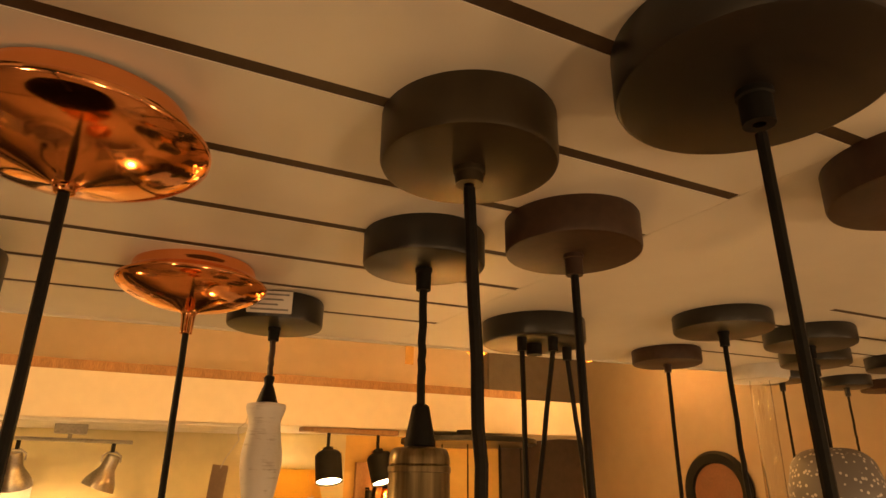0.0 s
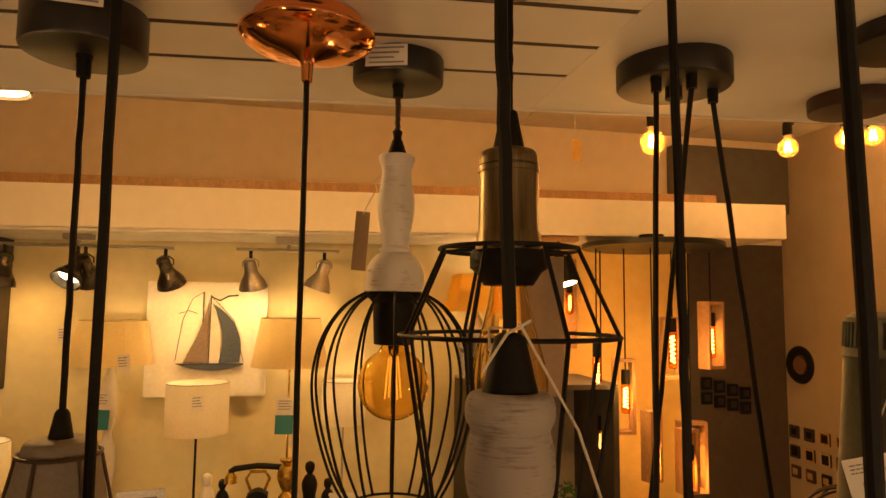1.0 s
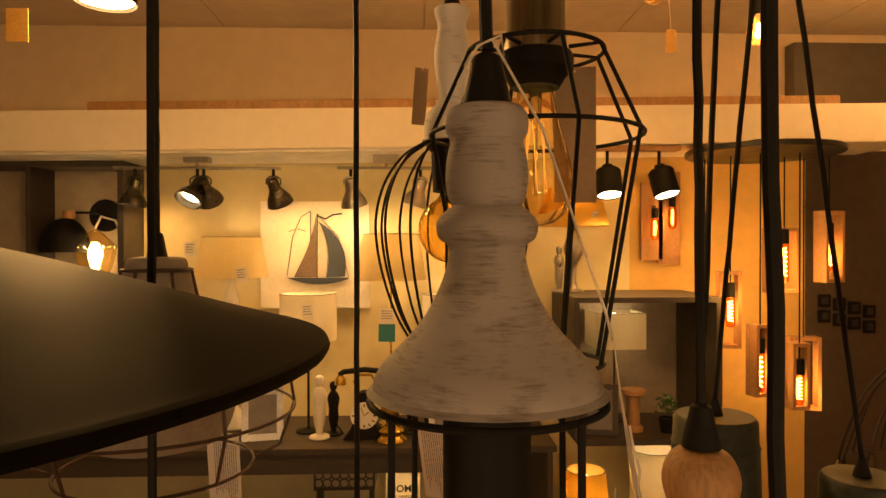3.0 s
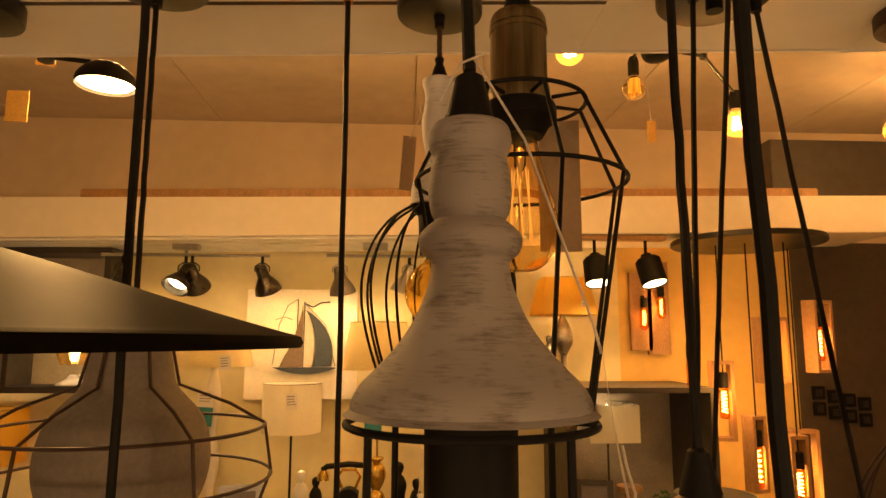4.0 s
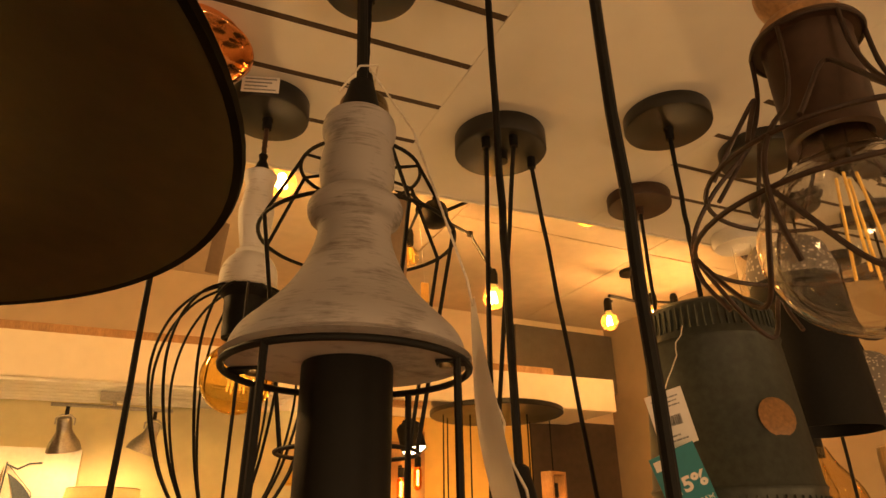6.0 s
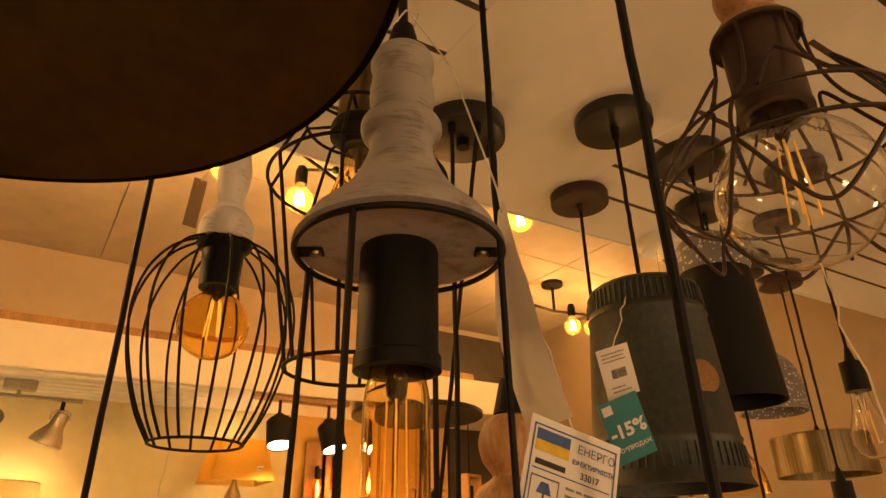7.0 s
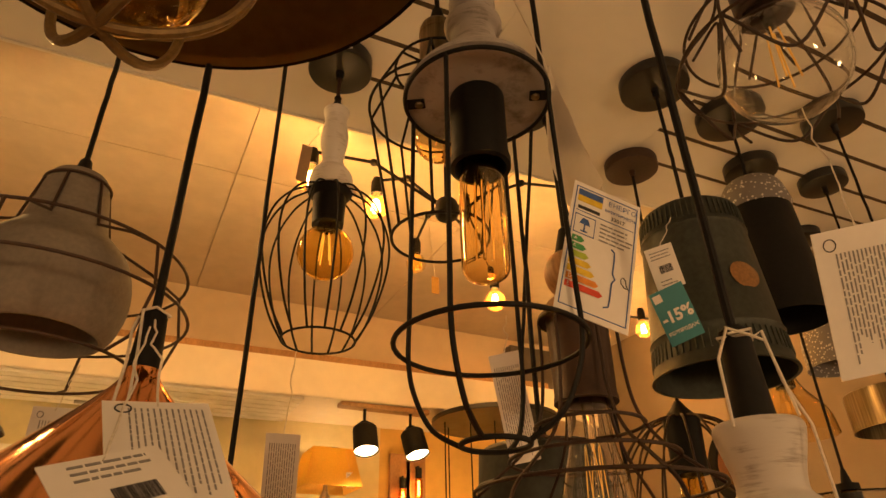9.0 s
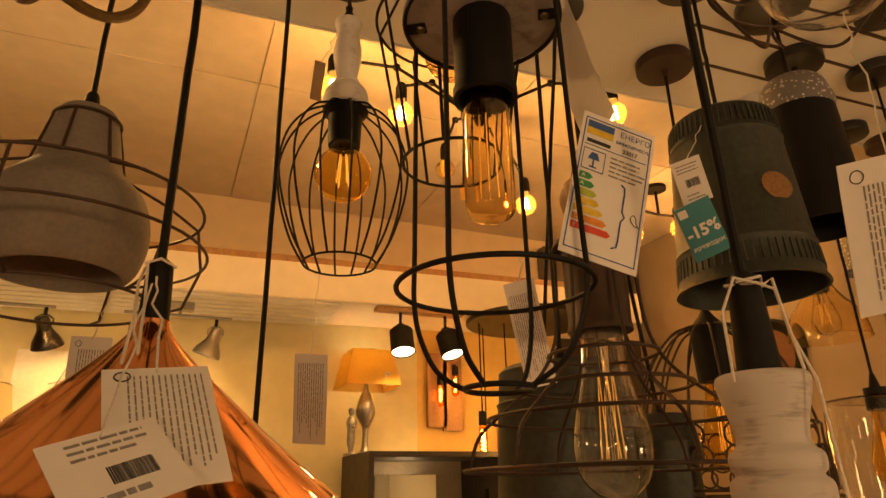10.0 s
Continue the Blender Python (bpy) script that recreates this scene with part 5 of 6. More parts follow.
def bell_spot(at, aim, mat, lit, label="grey metal bell spotlight on a rail"):
    """A bell-shaped spot hanging from at, pointing towards aim (a direction)."""
    p = thing("spotlight", at, label, "spotlight", "spotlights on the rails")
    part("hinge", wire([(0, 0, 0), (0, 0, -0.035)], 0.008, 8), MATTE, p)
    part("yoke", wire([(-0.035, 0, -0.075), (-0.035, 0, -0.05), (-0.015, 0, -0.035), (0.015, 0, -0.035), (0.035, 0, -0.05), (0.035, 0, -0.075)], 0.004, 6), mat, p)
    m = Matrix.Translation((0, 0, -0.075)) @ Vector(aim).to_track_quat("-Z", "Y").to_matrix().to_4x4()
    pr = soft([(0, 0.03), (0.022, 0.03), (0.028, 0.015), (0.030, -0.02), (0.038, -0.04), (0.058, -0.075), (0.066, -0.105)], 4)
    head = part("head", moved(lathe(pr + [(r - 0.003, z) for r, z in pr[::-1] if r > 0.004], 36), m), mat, p)
    part("lamp_disc", moved(lathe([(0, -0.070), (0.045, -0.074), (0.05, -0.066)], 28), m), GLOW if lit else WHITE, head, "reflector lamp")
    return p


track_rail(-1.50, -0.70, 2.85, 2.338, "thin steel rail with three spotlights")
track_rail(-0.425, 0.05, 2.85, 2.342, "thin steel rail with two spotlights")
SPOTS = ((-1.395, (-0.1, -0.1, -1), True), (-1.07, (0.1, 0.75, -0.8), False), (-1.10, (-0.25, -0.55, -0.8), True), (-0.735, (0.25, 0.5, -0.9), False), (-0.36, (0.15, 0.3, -1), True), (-0.02, (-0.3, 0.1, -0.9), True))
for x, aim, lit in SPOTS:
    bell_spot((x, 2.85, 2.335), aim, CHROME if x > -0.5 else GUNMETAL, lit)
for x, aim in ((-1.395, (0.1, 0.6, -1)), (-0.735, (0.25, 0.5, -0.9)), (-0.36, (-0.25, 0.55, -1)), (-0.02, (-0.2, 0.5, -0.9))):
    d = Vector(aim).normalized()
    eye = Vector((x, 2.85, 2.26)) + d * 0.12
    spot_lamp("spotlight_beam", eye, eye + d, 3, WARM, 150)
# two black cylinder spots on a wooden plate
cp = thing("spot_bar", (0.98, 2.72, 2.412), "wooden bar with two black cylinder spots", "ceiling lamp")
part("bar", block(-0.245, 0.235, -0.035, 0.035, 0.0, 0.024, 0.003), OAK, cp, "", False)
for x, tilt in ((-0.11, 0), (0.14, -9)):
    part("neck", wire([(x, 0, 0.0), (x, 0, -0.075)], 0.008, 8), MATTE, cp)
    part("cylinder", moved(lathe([(0, 0), (0.024, 0.0), (0.026, -0.018), (0.050, -0.022), (0.060, -0.034), (0.061, -0.155), (0.058, -0.155), (0.057, -0.05), (0, -0.05)], 40), pose(x, 0, -0.068, -17, tilt, 0)), MATTE, cp, "black cylinder spot")
    part("lamp_disc", moved(lathe([(0, -0.150), (0.053, -0.1505), (0.0575, -0.143)], 32), pose(x, 0, -0.068, -17, tilt, 0)), GLOW, cp, "glowing lamp face")
    spot_lamp("spot_bar_beam", (0.98 + x, 2.76, 2.165), (0.98 + x, 2.82, 1.2), 10, WARM, 110)

# round cluster of pendants with wooden frames
cl = thing("pendant_cluster", (1.63, 2.62, 2.42), "round black plate with cluster of glowing tube-bulb pendants", "chandelier")
part("mount", lathe([(0.06, 0.030), (0.06, -0.02), (0, -0.02)], 32, 0, (-0.06, 0)), MATTE, cl)
part("plate", lathe([(0, -0.014), (0.335, -0.014), (0.34, -0.018), (0.34, -0.036), (0.335, -0.040), (0, -0.040)], 64, 0, (-0.06, 0)), BLACK, cl, "round black plate")
TUBEG = glass("warm_tube_glass", (1.0, 0.78, 0.45))


def tube_light(p, x, y, z, length, w=10):
    part("cord", wire([(x, y, -0.02), (x, y, z + 0.05)], 0.0035, 6), MATTE, p)
    part("holder", lathe([(0, z + 0.05), (0.02, z + 0.048), (0.021, z - 0.02), (0, z - 0.02)], 20, 0, (x, y)), MATTE, p)
    b = part("bulb", shell(soft([(0.015, z - 0.02), (0.021, z - 0.035), (0.021, z - length + 0.015), (0.012, z - length), (0, z - length)], 3), 20, 0, (x, y)), TUBEG, p)
    b.visible_shadow = False
    pts = []
    for i in range(97):
        u = i / 96
        pts.append((x + 0.010 * math.cos(u * 38), y + 0.010 * math.sin(u * 38), z - 0.04 - (length - 0.065) * u))
    part("filament", wire(pts, 0.0026, 6), FILAMENT, b)


for x, y, z, L in ((-0.33, 0.06, -0.55, 0.17), (-0.20, 0.02, -0.68, 0.16), (-0.10, -0.06, -0.93, 0.20), (0.075, 0.05, -0.43, 0.20), (0.06, -0.1, -1.02, 0.16), (0.20, 0.10, -0.98, 0.16), (0.30, 0.06, -0.40, 0.18), (-0.26, 0.16, -0.92, 0.14)):
    tube_light(cl, x, y, z, L)
for x, y, z in ((-0.2, -0.05, 1.72), (0.09, 0.0, 1.78), (0.2, 0.05, 1.25)):
    point_lamp("cluster_light", (1.63 + x, 2.56 + y, z), 1.7, AMBER, 0.05)


def wooden_frame(at, w, h, d, yaw, label):
    p = thing("wooden_frame", at, label, "wooden frame", "wooden frames in the pendant cluster")
    p.matrix_world = pose(*at, 0, 0, yaw)
    t = 0.016
    for nm, q in (("side", (-w / 2, -w / 2 + t, -d / 2, d / 2, -h, 0)), ("side", (w / 2 - t, w / 2, -d / 2, d / 2, -h, 0)), ("top", (-w / 2 + t, w / 2 - t, -d / 2, d / 2, -t, 0)), ("bottom", (-w / 2 + t, w / 2 - t, -d / 2, d / 2, -h, -h + t))):
        part(nm, block(*q, 0.001), OAK, p, "", False)


for at, w, h, yaw in (((1.705, 2.70, 2.045), 0.15, 0.31, 8), ((1.93, 2.68, 2.125), 0.125, 0.34, 20), ((1.43, 2.66, 1.84), 0.10, 0.36, -10), ((1.53, 2.58, 1.60), 0.075, 0.33, 15), ((1.83, 2.72, 1.52), 0.14, 0.35, -12), ((1.69, 2.54, 1.52), 0.085, 0.30, 5)):
    wooden_frame(at, w, h, 0.07, yaw, "narrow light wooden box frame of a pendant")
for x, z, h in ((1.235, 2.30, 0.42), (1.33, 2.36, 0.5)):
    p = thing("wall_lamp", (x, 3.12, z), "wooden board wall lamp with tube bulb", "wall lamp", "wooden board wall lamps")
    part("board", block(-0.06, 0.06, 0, 0.025, -h, 0, 0.002), OAK, p, "", False)
    part("holder", lathe([(0, 0.03), (0.018, 0.03), (0.018, -0.02), (0, -0.02)], 18, -0.17, (0, -0.04)), MATTE, p)
    part("arm", wire([(0, 0, -0.13), (0, -0.04, -0.13), (0, -0.04, -0.15)], 0.005, 6), MATTE, p)
    b = part("bulb", shell(soft([(0.012, -0.19), (0.022, -0.21), (0.022, -0.29), (0.01, -0.31), (0, -0.31)], 3), 18, 0, (0, -0.04)), TUBEG, p)
    part("filament", wire([(0.006 * math.cos(i * 0.8), -0.04 + 0.006 * math.sin(i * 0.8), -0.21 - 0.075 * i / 30) for i in range(31)], 0.002, 6), FILAMENT, b)
point_lamp("board_lamp_light", (1.28, 3.0, 2.07), 1.1, AMBER, 0.04)

# chandelier with bare bulbs
ch = thing("chandelier", (0.652, 1.336, TOP), "black spider chandelier with bare glowing bulbs", "chandelier")
part("ceiling_plate", lathe([(0, 0), (0.06, 0), (0.06, -0.02), (0, -0.03)], 32), MATTE, ch)
part("rod", wire([(0, 0, -0.02), (0, 0, -0.36)], 0.008, 8), MATTE, ch)
part("hub", lathe(soft([(0, -0.345), (0.03, -0.345), (0.042, -0.37), (0.042, -0.40), (0.03, -0.42), (0, -0.425)], 3), 30), MATTE, ch)


def bare_bulb(p, at, d, lit=True):
    """Holder and globe at a place relative to p, pointing along d."""
    m = Matrix.Translation(at) @ Vector(d).to_track_quat("-Z", "Y").to_matrix().to_4x4()
    part("holder", moved(lathe([(0, 0.07), (0.015, 0.07), (0.021, 0.05), (0.021, 0.0), (0, 0.0)], 20), m), MATTE, p)
    R = 0.045
    pr = [(0.014, 0.0), (0.015, -0.012)] + [(R * math.sin(radians(a)), -0.058 + R * math.cos(radians(a))) for a in range(30, 180, 15)] + [(0, -0.058 - R)]
    b = part("bulb", moved(lathe(pr, 28), m), LITGLASS if lit else PALEAMB, p, "clear globe bulb")
    b.visible_shadow = False
    bm = bmesh.new()
    for k in range(4):
        a = radians(90 * k)
        tube(bm, [(0.006 * math.cos(a), 0.006 * math.sin(a), -0.03), (0.014 * math.cos(a), 0.014 * math.sin(a), -0.075)], 0.006, 6)
    part("filament", moved(bm, m), FILAMENT if lit else COLD, b)


for (x, y, z), lit in (((1.15, 1.86, 2.76), True), ((0.835, 2.011, 2.95), False), ((0.46, 1.531, 2.87), True), ((0.194, 1.46, 2.87), True), ((1.195, 1.269, 2.88), True)):
    o = Vector((x - 0.652, y - 1.336, z - TOP))
    hub = Vector((0, 0, -0.385))
    mid = hub.lerp(o, 0.55) + Vector((0, 0, 0.10))
    part("arm", wire([hub, mid, o + Vector((0, 0, 0.06))], 0.006, 8), MATTE, ch)
    part("joint", lathe([(0, 0.014), (0.012, 0.008), (0.012, -0.008), (0, -0.014)], 14, mid.z, (mid.x, mid.y)), MATTE, ch)
    bare_bulb(ch, o, (0, 0, -1), lit)
    if lit:
        point_lamp("chandelier_light", (x, y, z - 0.055), 13.0, AMBER, 0.02)
part("paper_tag", block(0.075, 0.105, 0.285, 0.287, 2.555 - TOP, 2.625 - TOP), M("yellow_card", (0.55, 0.30, 0.06), 0.6), ch, "yellowed paper tag", False)
far = Vector((0, 0, -0.385)).lerp(Vector((0.183, 0.675, 2.95 - TOP)), 0.55) + Vector((0, 0, 0.10))
part("tag_string", wire([(0.09, 0.286, 2.62 - TOP), far.lerp(Vector((0.09, 0.286, 2.62 - TOP)), 0.5), far], 0.001, 5), STRING, ch, "thin string")
c2 = thing("chandelier", (2.2, 2.2, TOP), "black bar chandelier with bare glowing bulbs", "chandelier")
part("ceiling_plate", lathe([(0, 0), (0.06, 0), (0.06, -0.02), (0, -0.03)], 32), MATTE, c2)
part("rod", wire([(0, 0, -0.02), (0, 0, -0.17)], 0.008, 8), MATTE, c2)
part("bar", wire([(-0.25, -0.1, -0.21), (0, 0, -0.17), (0.30, 0.05, -0.12)], 0.008, 8), MATTE, c2)
for x, y, z in ((-0.14, 0.05, -0.23), (0.08, -0.05, -0.20), (0.28, 0.0, -0.16)):
    part("arm", wire([(x * 0.9, y * 0.5, -0.18), (x, y, z + 0.06)], 0.006, 8), MATTE, c2)
    bare_bulb(c2, Vector((x, y, z)), (0, 0, -1), True)
    point_lamp("chandelier_light", (2.2 + x, 2.2 + y, TOP + z - 0.055), 5.0, AMBER, 0.02)

# black dome lamps on jointed arms, hanging high over the room
for x, y, z in ((-0.74, 1.16, 2.515), (-0.80, 1.36, 2.74)):
    p = thing("ceiling_lamp", (x - 0.28, y, TOP), "black dome lamp on jointed arm with paper tag", "ceiling lamp", "dome lamps on jointed arms")
    dz = z - TOP
    part("ceiling_plate", lathe([(0, 0), (0.05, 0), (0.05, -0.02), (0, -0.02)], 28), MATTE, p)
    part("arm", wire([(0, 0, -0.02), (0.0, 0, dz + 0.22), (0.14, 0, dz + 0.07), (0.24, 0, dz + 0.06)], 0.006, 8), MATTE, p)
    part("joint", lathe([(0, 0.02), (0.018, 0.012), (0.018, -0.012), (0, -0.02)], 16, dz + 0.07, (0.14, 0)), MATTE, p)
    pr = soft([(0.0, 0.058), (0.02, 0.057), (0.04, 0.048), (0.062, 0.024), (0.068, 0.0)], 4)
    s = part("shade", lathe(pr + [(r - 0.003, zz) for r, zz in pr[::-1] if r > 0.01], 40, dz, (0.28, 0)), MATTE, p, "black dome shade")
    part("lamp_disc", lathe([(0, 0.006), (0.058, 0.006), (0.063, 0.012)], 32, dz, (0.28, 0)), GLOW, s, "glowing lamp face")
    point_lamp("dome_lamp_light", (x, y, z - 0.03), 12.0, WARM, 0.06)
    part("paper_tag", block(0.06, 0.11, -0.002, 0.0, dz - 0.09, dz - 0.015), M("yellow_card", (0.55, 0.30, 0.06), 0.6), p, "yellowed paper tag", False)

# small things on the shelf
ph = thing("desk_clock", (-0.285, 2.74, 1.05), "old-fashioned black telephone-shaped clock with white dial", "clock")
bm = bmesh.new()
vs = arc((-0.10, 0.0), (-0.045, 0.2), -0.12, 6) + arc((-0.045, 0.2), (0.045, 0.2), 0.25, 6)[1:] + arc((0.045, 0.2), (0.10, 0.0), -0.12, 6)[1:]
a_ = [bm.verts.new((x, -0.035, z)) for x, z in vs]
b_ = [bm.verts.new((x, 0.035, z)) for x, z in vs]
bm.faces.new(a_), bm.faces.new(b_[::-1])
for i in range(len(vs)):
    j = (i + 1) % len(vs)
    bm.faces.new((a_[i], b_[i], b_[j], a_[j]))
part("body", bm, MATTE, ph, "", False)
part("dial", moved(lathe([(0, 0), (0.062, 0), (0.065, -0.004)], 40), pose(0, -0.037, 0.115, 90, 0, 0)), WHITE, ph, "white round dial")
bm = bmesh.new()
for k in range(12):
    q = radians(30 * k)
    block(-0.003, 0.003, -0.0405, -0.0395, 0.042, 0.056, 0, bm)
    bmesh.ops.rotate(bm, verts=bm.verts, cent=(0, 0, 0), matrix=Matrix.Rotation(radians(30), 3, "Y"))
tube(bm, [(0, -0.041, 0), (0.02, -0.041, 0.018)], 0.002, 5)
tube(bm, [(0, -0.041, 0), (-0.015, -0.041, 0.04)], 0.0015, 5)
part("dial_marks", moved(bm, pose(0, 0, 0.115)), INK, ph)
part("receiver", wire([(-0.12, 0, 0.30), (-0.10, 0, 0.315), (0, 0, 0.325), (0.10, 0, 0.315), (0.12, 0, 0.30)], 0.013, 10), MATTE, ph, "black receiver")
part("cradle", wire([(-0.03, 0, 0.22), (-0.05, 0, 0.27), (-0.03, 0, 0.30), (0.03, 0, 0.30), (0.05, 0, 0.27), (0.03, 0, 0.22)], 0.007, 8), GOLD, ph, "gilded cradle")
for x in (-0.115, 0.115):
    part("ear_cup", lathe([(0.012, 0.0), (0.026, -0.02), (0.028, -0.045), (0, -0.045)], 20, 0.30, (x, 0)), GOLD, ph)
part("cable", wire([(-0.13, 0, 0.27), (-0.17, 0, 0.2), (-0.16, 0, 0.1), (-0.10, 0, 0.02)], 0.004, 6), MATTE, ph)

gb = thing("candlestick", (-0.16, 2.70, 1.05), "gold lacquered turned lamp base", "lamp base")
pr = soft([(0, 0), (0.070, 0), (0.072, 0.012), (0.055, 0.03), (0.062, 0.05), (0.035, 0.072), (0.022, 0.085), (0.034, 0.11), (0.046, 0.15), (0.034, 0.20), (0.018, 0.22), (0.026, 0.235), (0.042, 0.28), (0.036, 0.32), (0.018, 0.34), (0.03, 0.35), (0.03, 0.36), (0, 0.362)], 4)
part("turned_base", lathe(pr, 40), GOLD, gb)


def figurine(x, y, h, mat):
    p = thing("figurine", (x, y, 1.05), "slender black and white decorative statuette", "statuette", "statuettes on the shelf")
    s = h / 0.3
    part("statuette", lathe([(r * s, z * s) for r, z in soft([(0, 0.0), (0.045, 0.0), (0.045, 0.012), (0.016, 0.02), (0.028, 0.09), (0.026, 0.15), (0.034, 0.20), (0.022, 0.235), (0.012, 0.245), (0.02, 0.265), (0.018, 0.29), (0, 0.3)], 3)], 28), mat, p)
    return p


figurine(-0.50, 2.75, 0.30, WHITE)
figurine(-0.44, 2.80, 0.26, MATTE)
figurine(-0.06, 2.82, 0.32, MATTE)
figurine(0.02, 2.74, 0.26, MATTE)
figurine(0.70, 3.0, 0.0 + 0.24, CHROME).location.z = 1.72


def photo_frame(x, y, z, w, h, label, mat=None, yaw=0, lean=-10):
    p = thing("photo_frame", (x, y, z), label, "photo frame", "photo frames on the shelf")
    p.matrix_world = pose(x, y, z, lean, 0, yaw)
    t = w * 0.16
    bm = bmesh.new()
    for q in ((-w / 2, -w / 2 + t, 0, h), (w / 2 - t, w / 2, 0, h), (-w / 2 + t, w / 2 - t, 0, t), (-w / 2 + t, w / 2 - t, h - t, h)):
        block(q[0], q[1], -0.012, 0.006, q[2], q[3], 0.003, bm)
    part("frame", bm, mat or CHROME, p, "", False)
    part("photo", block(-w / 2 + t, w / 2 - t, -0.002, 0.004, t, h - t), M("photo_grey", (0.16, 0.13, 0.11), 0.3), p, "dark glossy print", False)


photo_frame(-0.76, 2.72, 1.05, 0.19, 0.24, "silver wavy photo frame on the shelf", CHROME, 12)
photo_frame(0.10, 2.68, 1.05, 0.17, 0.20, "white carved photo frame on the shelf", WHITE, -10)
photo_frame(0.83, 2.70, 1.06, 0.17, 0.24, "dark wooden photo frame with pale mat", WENGE, -14)
# candle holder and plant beside the white lamp
p = thing("candle_holder", (1.02, 2.78, 1.06), "wooden candle stand with dark column", "candle holder")
part("column", lathe([(0, 0), (0.045, 0), (0.045, 0.02), (0.03, 0.03), (0.03, 0.17), (0.06, 0.18), (0.06, 0.20), (0, 0.20)], 28), OAK, p)
p = thing("potted_plant", (1.17, 2.74, 1.06), "small green plant in a dark pot", "plant")
part("pot", lathe([(0, 0), (0.03, 0), (0.04, 0.07), (0.036, 0.07), (0.034, 0.06), (0, 0.06)], 24), MATTE, p)
bm = bmesh.new()
rnd = random.Random(11)
for k in range(90):
    a, b, r = rnd.uniform(0, 6.28), rnd.uniform(-0.4, 1.4), rnd.uniform(0.02, 0.065)
    c = Vector((r * math.cos(a) * math.cos(b), r * math.sin(a) * math.cos(b), 0.12 + r * math.sin(b)))
    m = Matrix.Translation(c) @ Euler((rnd.uniform(0, 6), rnd.uniform(0, 6), rnd.uniform(0, 6))).to_matrix().to_4x4()
    vs = [bm.verts.new(m @ Vector(q)) for q in ((0, -0.014, 0), (0.006, 0, 0.002), (0, 0.014, 0), (-0.006, 0, 0.002))]
    bm.faces.new(vs)
part("leaf", bm, M("leaf_green", (0.06, 0.14, 0.03), 0.5), p, "small green leaves", False)
tagged(p.children[-1], kind="stuff")
# lattice box and fruit bowl lower down
p = thing("lattice_box", (-0.395, 2.86, 0.76), "dark box with cut lattice front", "box")
part("frame", block(-0.15, 0.15, 0.0, 0.16, 0.0, 0.15, 0.004), M("lattice_back", (0.45, 0.38, 0.28), 0.6), p, "", False)
bm = bmesh.new()
for k in range(7):
    for j in range(3):
        x, z = -0.126 + 0.042 * k, 0.033 + 0.042 * j
        tube(bm, [(x + 0.022 * math.cos(u), -0.003, z + 0.022 * math.sin(u)) for u in [2 * math.pi * i / 8 for i in range(8)]], 0.0035, 5, True)
for q in ((-0.15, 0.15, 0.0, 0.014), (-0.15, 0.15, 0.136, 0.15), (-0.15, -0.14, 0.014, 0.136), (0.14, 0.15, 0.014, 0.136)):
    block(q[0], q[1], -0.008, 0.0, q[2], q[3], 0, bm)
part("lattice", bm, WENGE, p, "dark cut lattice")
part("leg", block(-0.14, -0.12, 0.02, 0.14, -0.34, 0.0), WENGE, p, "", False)
part("leg", block(0.12, 0.14, 0.02, 0.14, -0.34, 0.0), WENGE, p, "", False)

# footed bowl of fruit on the lower board
p = thing("fruit_bowl", (-0.52, 2.76, 0.42), "footed glass bowl heaped with round pink fruit", "bowl")
b = part("bowl", shell(soft([(0.125, 0.175), (0.118, 0.14), (0.085, 0.105), (0.03, 0.085), (0.014, 0.07), (0.012, 0.03), (0.055, 0.006), (0.06, 0.0)], 3), 36, t=0.003), CLEAR, p, "clear footed glass bowl")
b.visible_shadow = False
rnd = random.Random(21)
FRUIT = M("fruit_skin", (0.62, 0.24, 0.13), 0.4, grain=0.1, scale=20, stain=0.3)
for k in range(19):
    ring_, n_ = ((0, 9), (9, 6), (15, 3), (18, 1))[0 if k < 9 else 1 if k < 15 else 2 if k < 18 else 3]
    a = 2 * math.pi * (k - ring_) / n_ + 0.3 * n_
    rad, hh = {9: (0.086, 0.165), 6: (0.058, 0.195), 3: (0.028, 0.218), 1: (0.0, 0.240)}[n_]
    q = rnd.uniform(0.023, 0.028)
    part("fruit", lathe([(q * math.sin(u), hh + q * math.cos(u)) for u in [math.pi * i / 8 for i in range(9)]], 14, 0, (rad * math.cos(a), rad * math.sin(a))), FRUIT, p)

# tags on table lamps
for x, y, z, s, end in ((-0.95, 2.78, 1.70, 0, (-0.955, 2.775, 1.806)), (-0.18, 2.78, 1.66, 1, (-0.175, 2.799, 1.79)), (-1.12, 2.80, 1.98, 2, (-1.09, 2.888, 2.003)), (-0.55, 2.71, 1.69, 3, (-0.55, 2.724, 1.727)), (-0.87, 2.765, 1.86, 4, (-0.89, 2.832, 2.003)), (0.86, 2.866, 2.13, 4, (0.83, 2.897, 2.25))):
    big = s < 2
    t = tag(0.075 if big else 0.05, 0.15 if big else 0.07, (x, y, z), 4 * s - 4, 0, 3 - 2 * s, "price tag hanging from a table lamp", string_to=end)
    lines(t, 4, 0.07 if big else 0.05, 0.06, -0.4, 0.4, 0.1, 0.9, seed=30 + s)
    if big:
        part("sale_strip", block(-0.04, 0.04, -0.0015, -0.0006, -0.16, -0.075), TEAL, t, "teal sale strip", False)
        lines(t, 2, 0.07, 0.2, -0.38, 0.38, 0.5, 0.7, PAPER, seed=40, thick=0.5, name="sale_print")

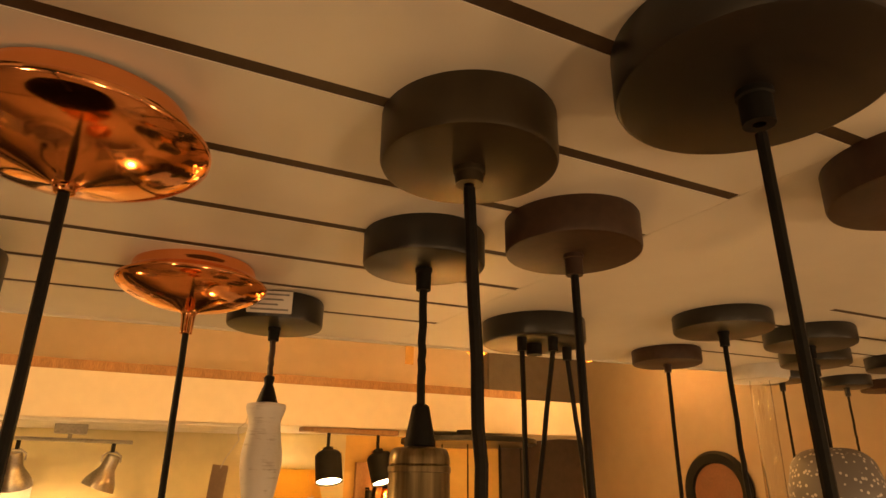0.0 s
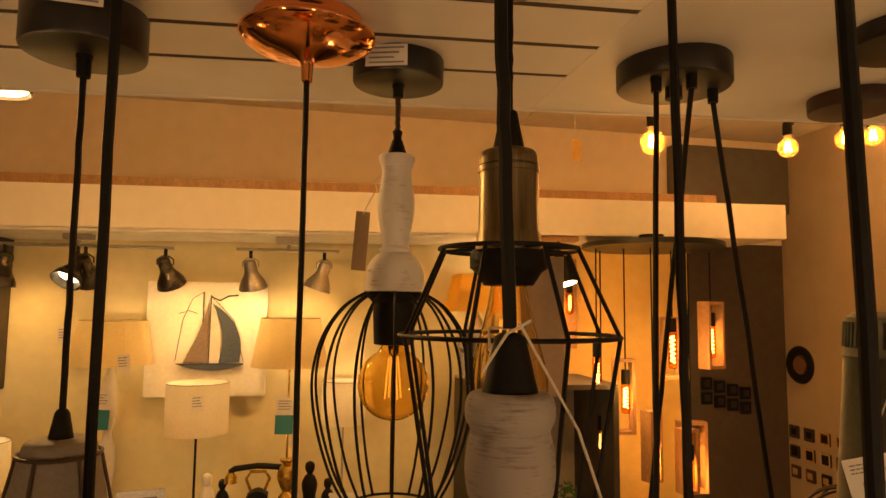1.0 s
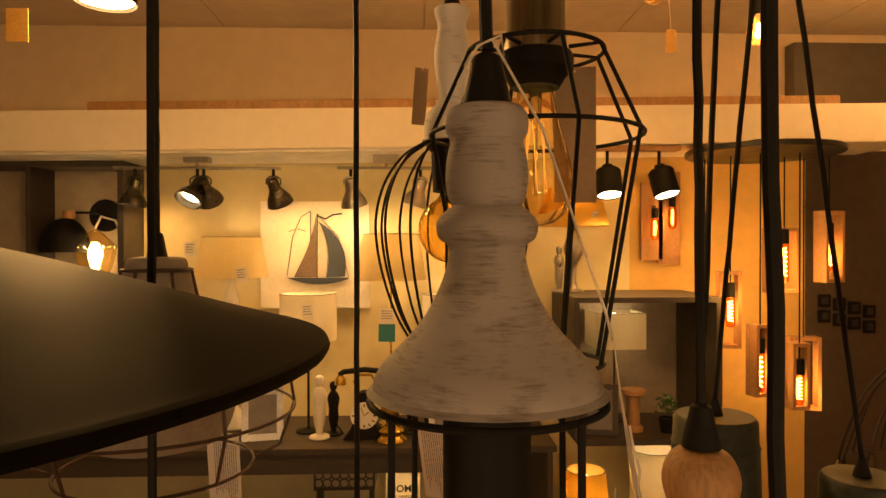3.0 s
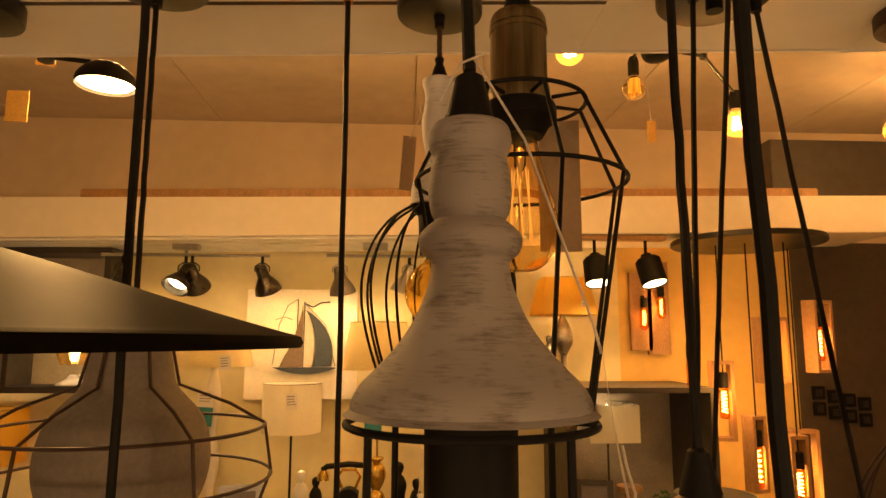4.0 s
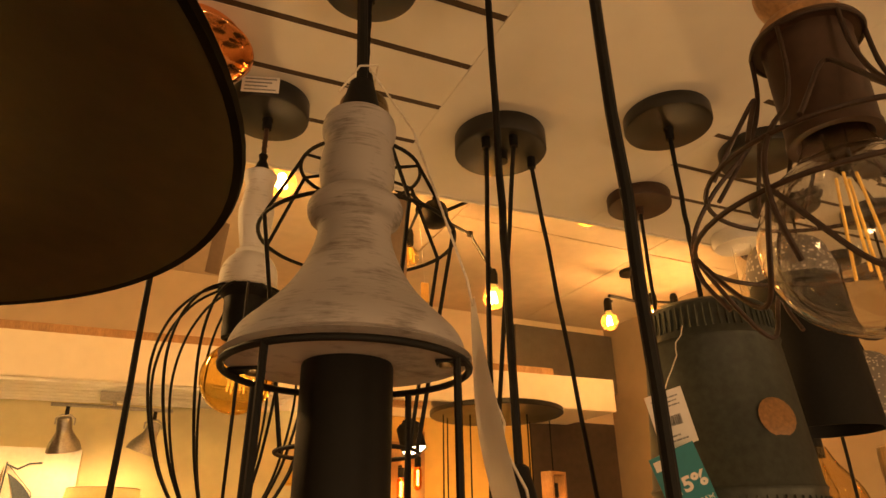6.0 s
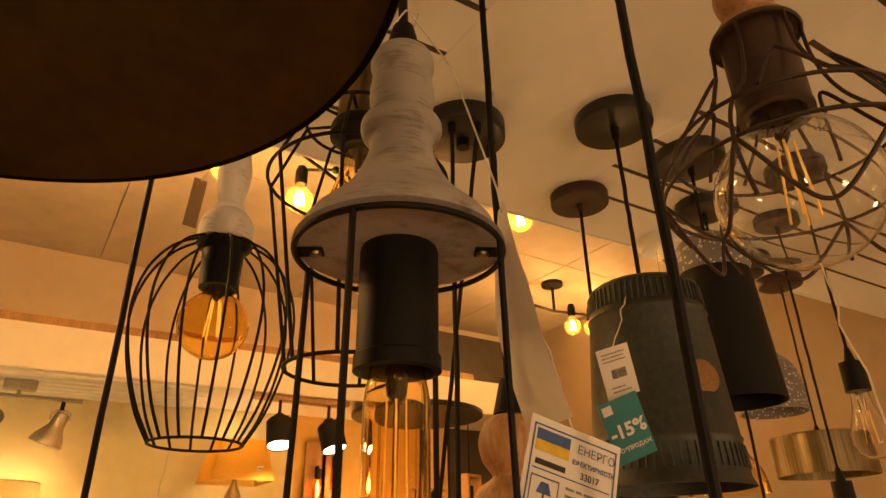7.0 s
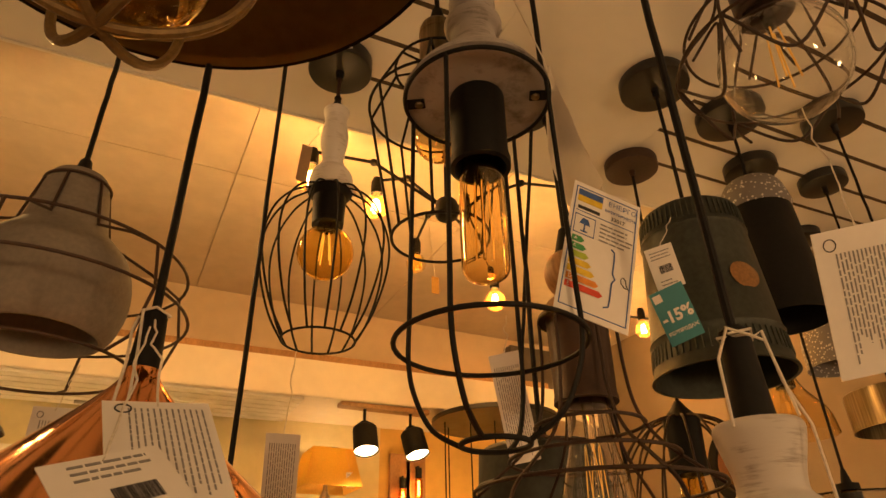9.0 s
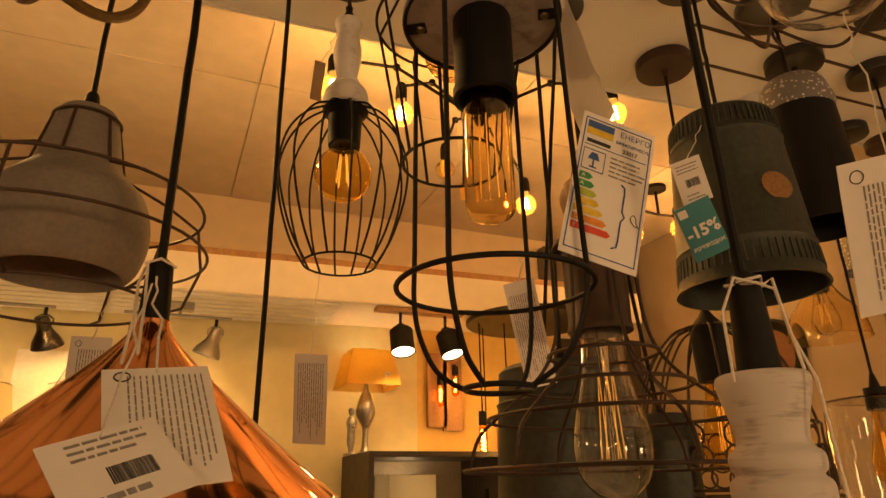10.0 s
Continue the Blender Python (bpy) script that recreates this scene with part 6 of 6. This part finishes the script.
# the side wall: round clock, small frames and sample plates
p = thing("wall_sign", (2.745, 3.03, 1.768), "round dark ring sign on the wall", "sign")
part("ring", moved(lathe([(0.055, 0), (0.06, 0.008), (0.105, 0.008), (0.11, 0)], 48), pose(0, 0, 0, 0, -90, 0)), MATTE, p)
part("inner_disc", moved(lathe([(0, 0.006), (0.05, 0.006), (0.05, 0)], 40), pose(0, 0, 0, 0, -90, 0)), M("brown_dial", (0.16, 0.07, 0.035), 0.5), p)
p = thing("wall_clock", (2.74, 2.10, 2.168), "large round dark wall clock", "clock")
part("rim", moved(lathe([(0.14, 0), (0.15, 0.02), (0.19, 0.03), (0.205, 0.015), (0.205, 0.0)], 48), pose(0, 0, 0, 0, -90, 0)), MATTE, p, "dark round rim")
part("dial", moved(lathe([(0, 0.008), (0.145, 0.008), (0.145, 0.0)], 48), pose(0, 0, 0, 0, -90, 0)), M("brown_dial", (0.16, 0.07, 0.035), 0.5), p, "brown dial")
rnd = random.Random(5)


def sample_plate(m, mat, rocker, framed):
    """Square switch sample, its back on the wall, facing -x before turning."""
    p = thing("sample_plate", (0, 0, 0), "small square switch sample on the wall", "switch", "switch samples on the walls")
    p.matrix_world = m
    part("plate", block(-0.010, 0.0, -0.036, 0.036, -0.036, 0.036, 0.003), mat, p, "", False)
    if framed:
        bm = bmesh.new()
        for q in ((-0.036, 0.036, 0.026, 0.036), (-0.036, 0.036, -0.036, -0.026), (-0.036, -0.026, -0.026, 0.026), (0.026, 0.036, -0.026, 0.026)):
            block(-0.014, -0.0102, q[0], q[1], q[2], q[3], 0.001, bm)
        part("surround", bm, rocker, p, "", False)
    part("rocker", block(-0.015, -0.0105, -0.018, 0.018, -0.018, 0.018, 0.001), rocker if not framed else MATTE, p, "", False)


for k in range(12):
    y, z = 3.09 - (k % 4) * 0.115, 1.375 - (k // 4) * 0.115
    sample_plate(pose(2.748, y, z), rnd.choice((MATTE, BROWN, WENGE)), rnd.choice((KRAFT, BROWN, OAK)), k < 8)
for k in range(8):
    x, z = 2.205 + (k % 4) * 0.085, 1.655 - (k // 4) * 0.085 - 0.02 * (k % 4)
    sample_plate(pose(x, WALL_Y - 0.002, z, 0, 0, 90), MATTE, BLACK, False)


# ---- the rest of the shop, out of sight: added low fill lamps, bulbs behind ----
# invented tables and lamps, added below view to warm the slatted panel from underneath
for x, y, w in ((-1.3, 1.35, 58), (0.35, 1.5, 62), (1.75, 1.1, 46)):
    p = thing("display_table", (x, y, 0), "unseen low dark table added to carry a fill lamp", "table", "low display tables")
    part("tabletop", block(-0.35, 0.35, -0.25, 0.25, 0.41, 0.44, 0.004), WENGE, p, "", False)
    for dx in (-0.31, 0.31):
        for dy in (-0.21, 0.21):
            part("leg", block(dx - 0.02, dx + 0.02, dy - 0.02, dy + 0.02, 0, 0.41, 0.002), WENGE, p, "", False)
    table_lamp((x, y), 0.44, 0.98, 0.12, 0.15, 0.2, SHADE, "unseen ivory cloth lamp added to light the panel from below", "vase", w, WHITE)
rnd = random.Random(3)
for k in range(16):
    x = -3.2 + 0.42 * k + rnd.uniform(-0.1, 0.1)
    y, z = rnd.uniform(-2.9, -2.0), rnd.uniform(1.15, 2.05)
    p = thing("shop_lamp", (x * 0.84, y, CEIL + SLOPE * x * 0.84), "small glowing bare-bulb pendant in the shop", "pendant lamp", "bare-bulb pendants behind")
    part("canopy", lathe([(0.05, 0), (0.05, -0.025), (0, -0.025)], 20), MATTE, p)
    part("cord", wire([(0, 0, -0.02), (0, 0, z - CEIL + 0.1)], 0.003, 6), MATTE, p)
    part("holder", lathe([(0, 0.1), (0.02, 0.1), (0.021, 0.04), (0, 0.04)], 14, z - CEIL), MATTE, p)
    part("bulb", lathe([(0.014, 0.045), (0.03, 0.02), (0.036, 0.0), (0.03, -0.022), (0.015, -0.034), (0, -0.037)], 16, z - CEIL), glowing("shop_bulb", (1.0, 0.68, 0.36), 9) if "shop_bulb" not in MATS else MATS["shop_bulb"], p, "glowing bulb")
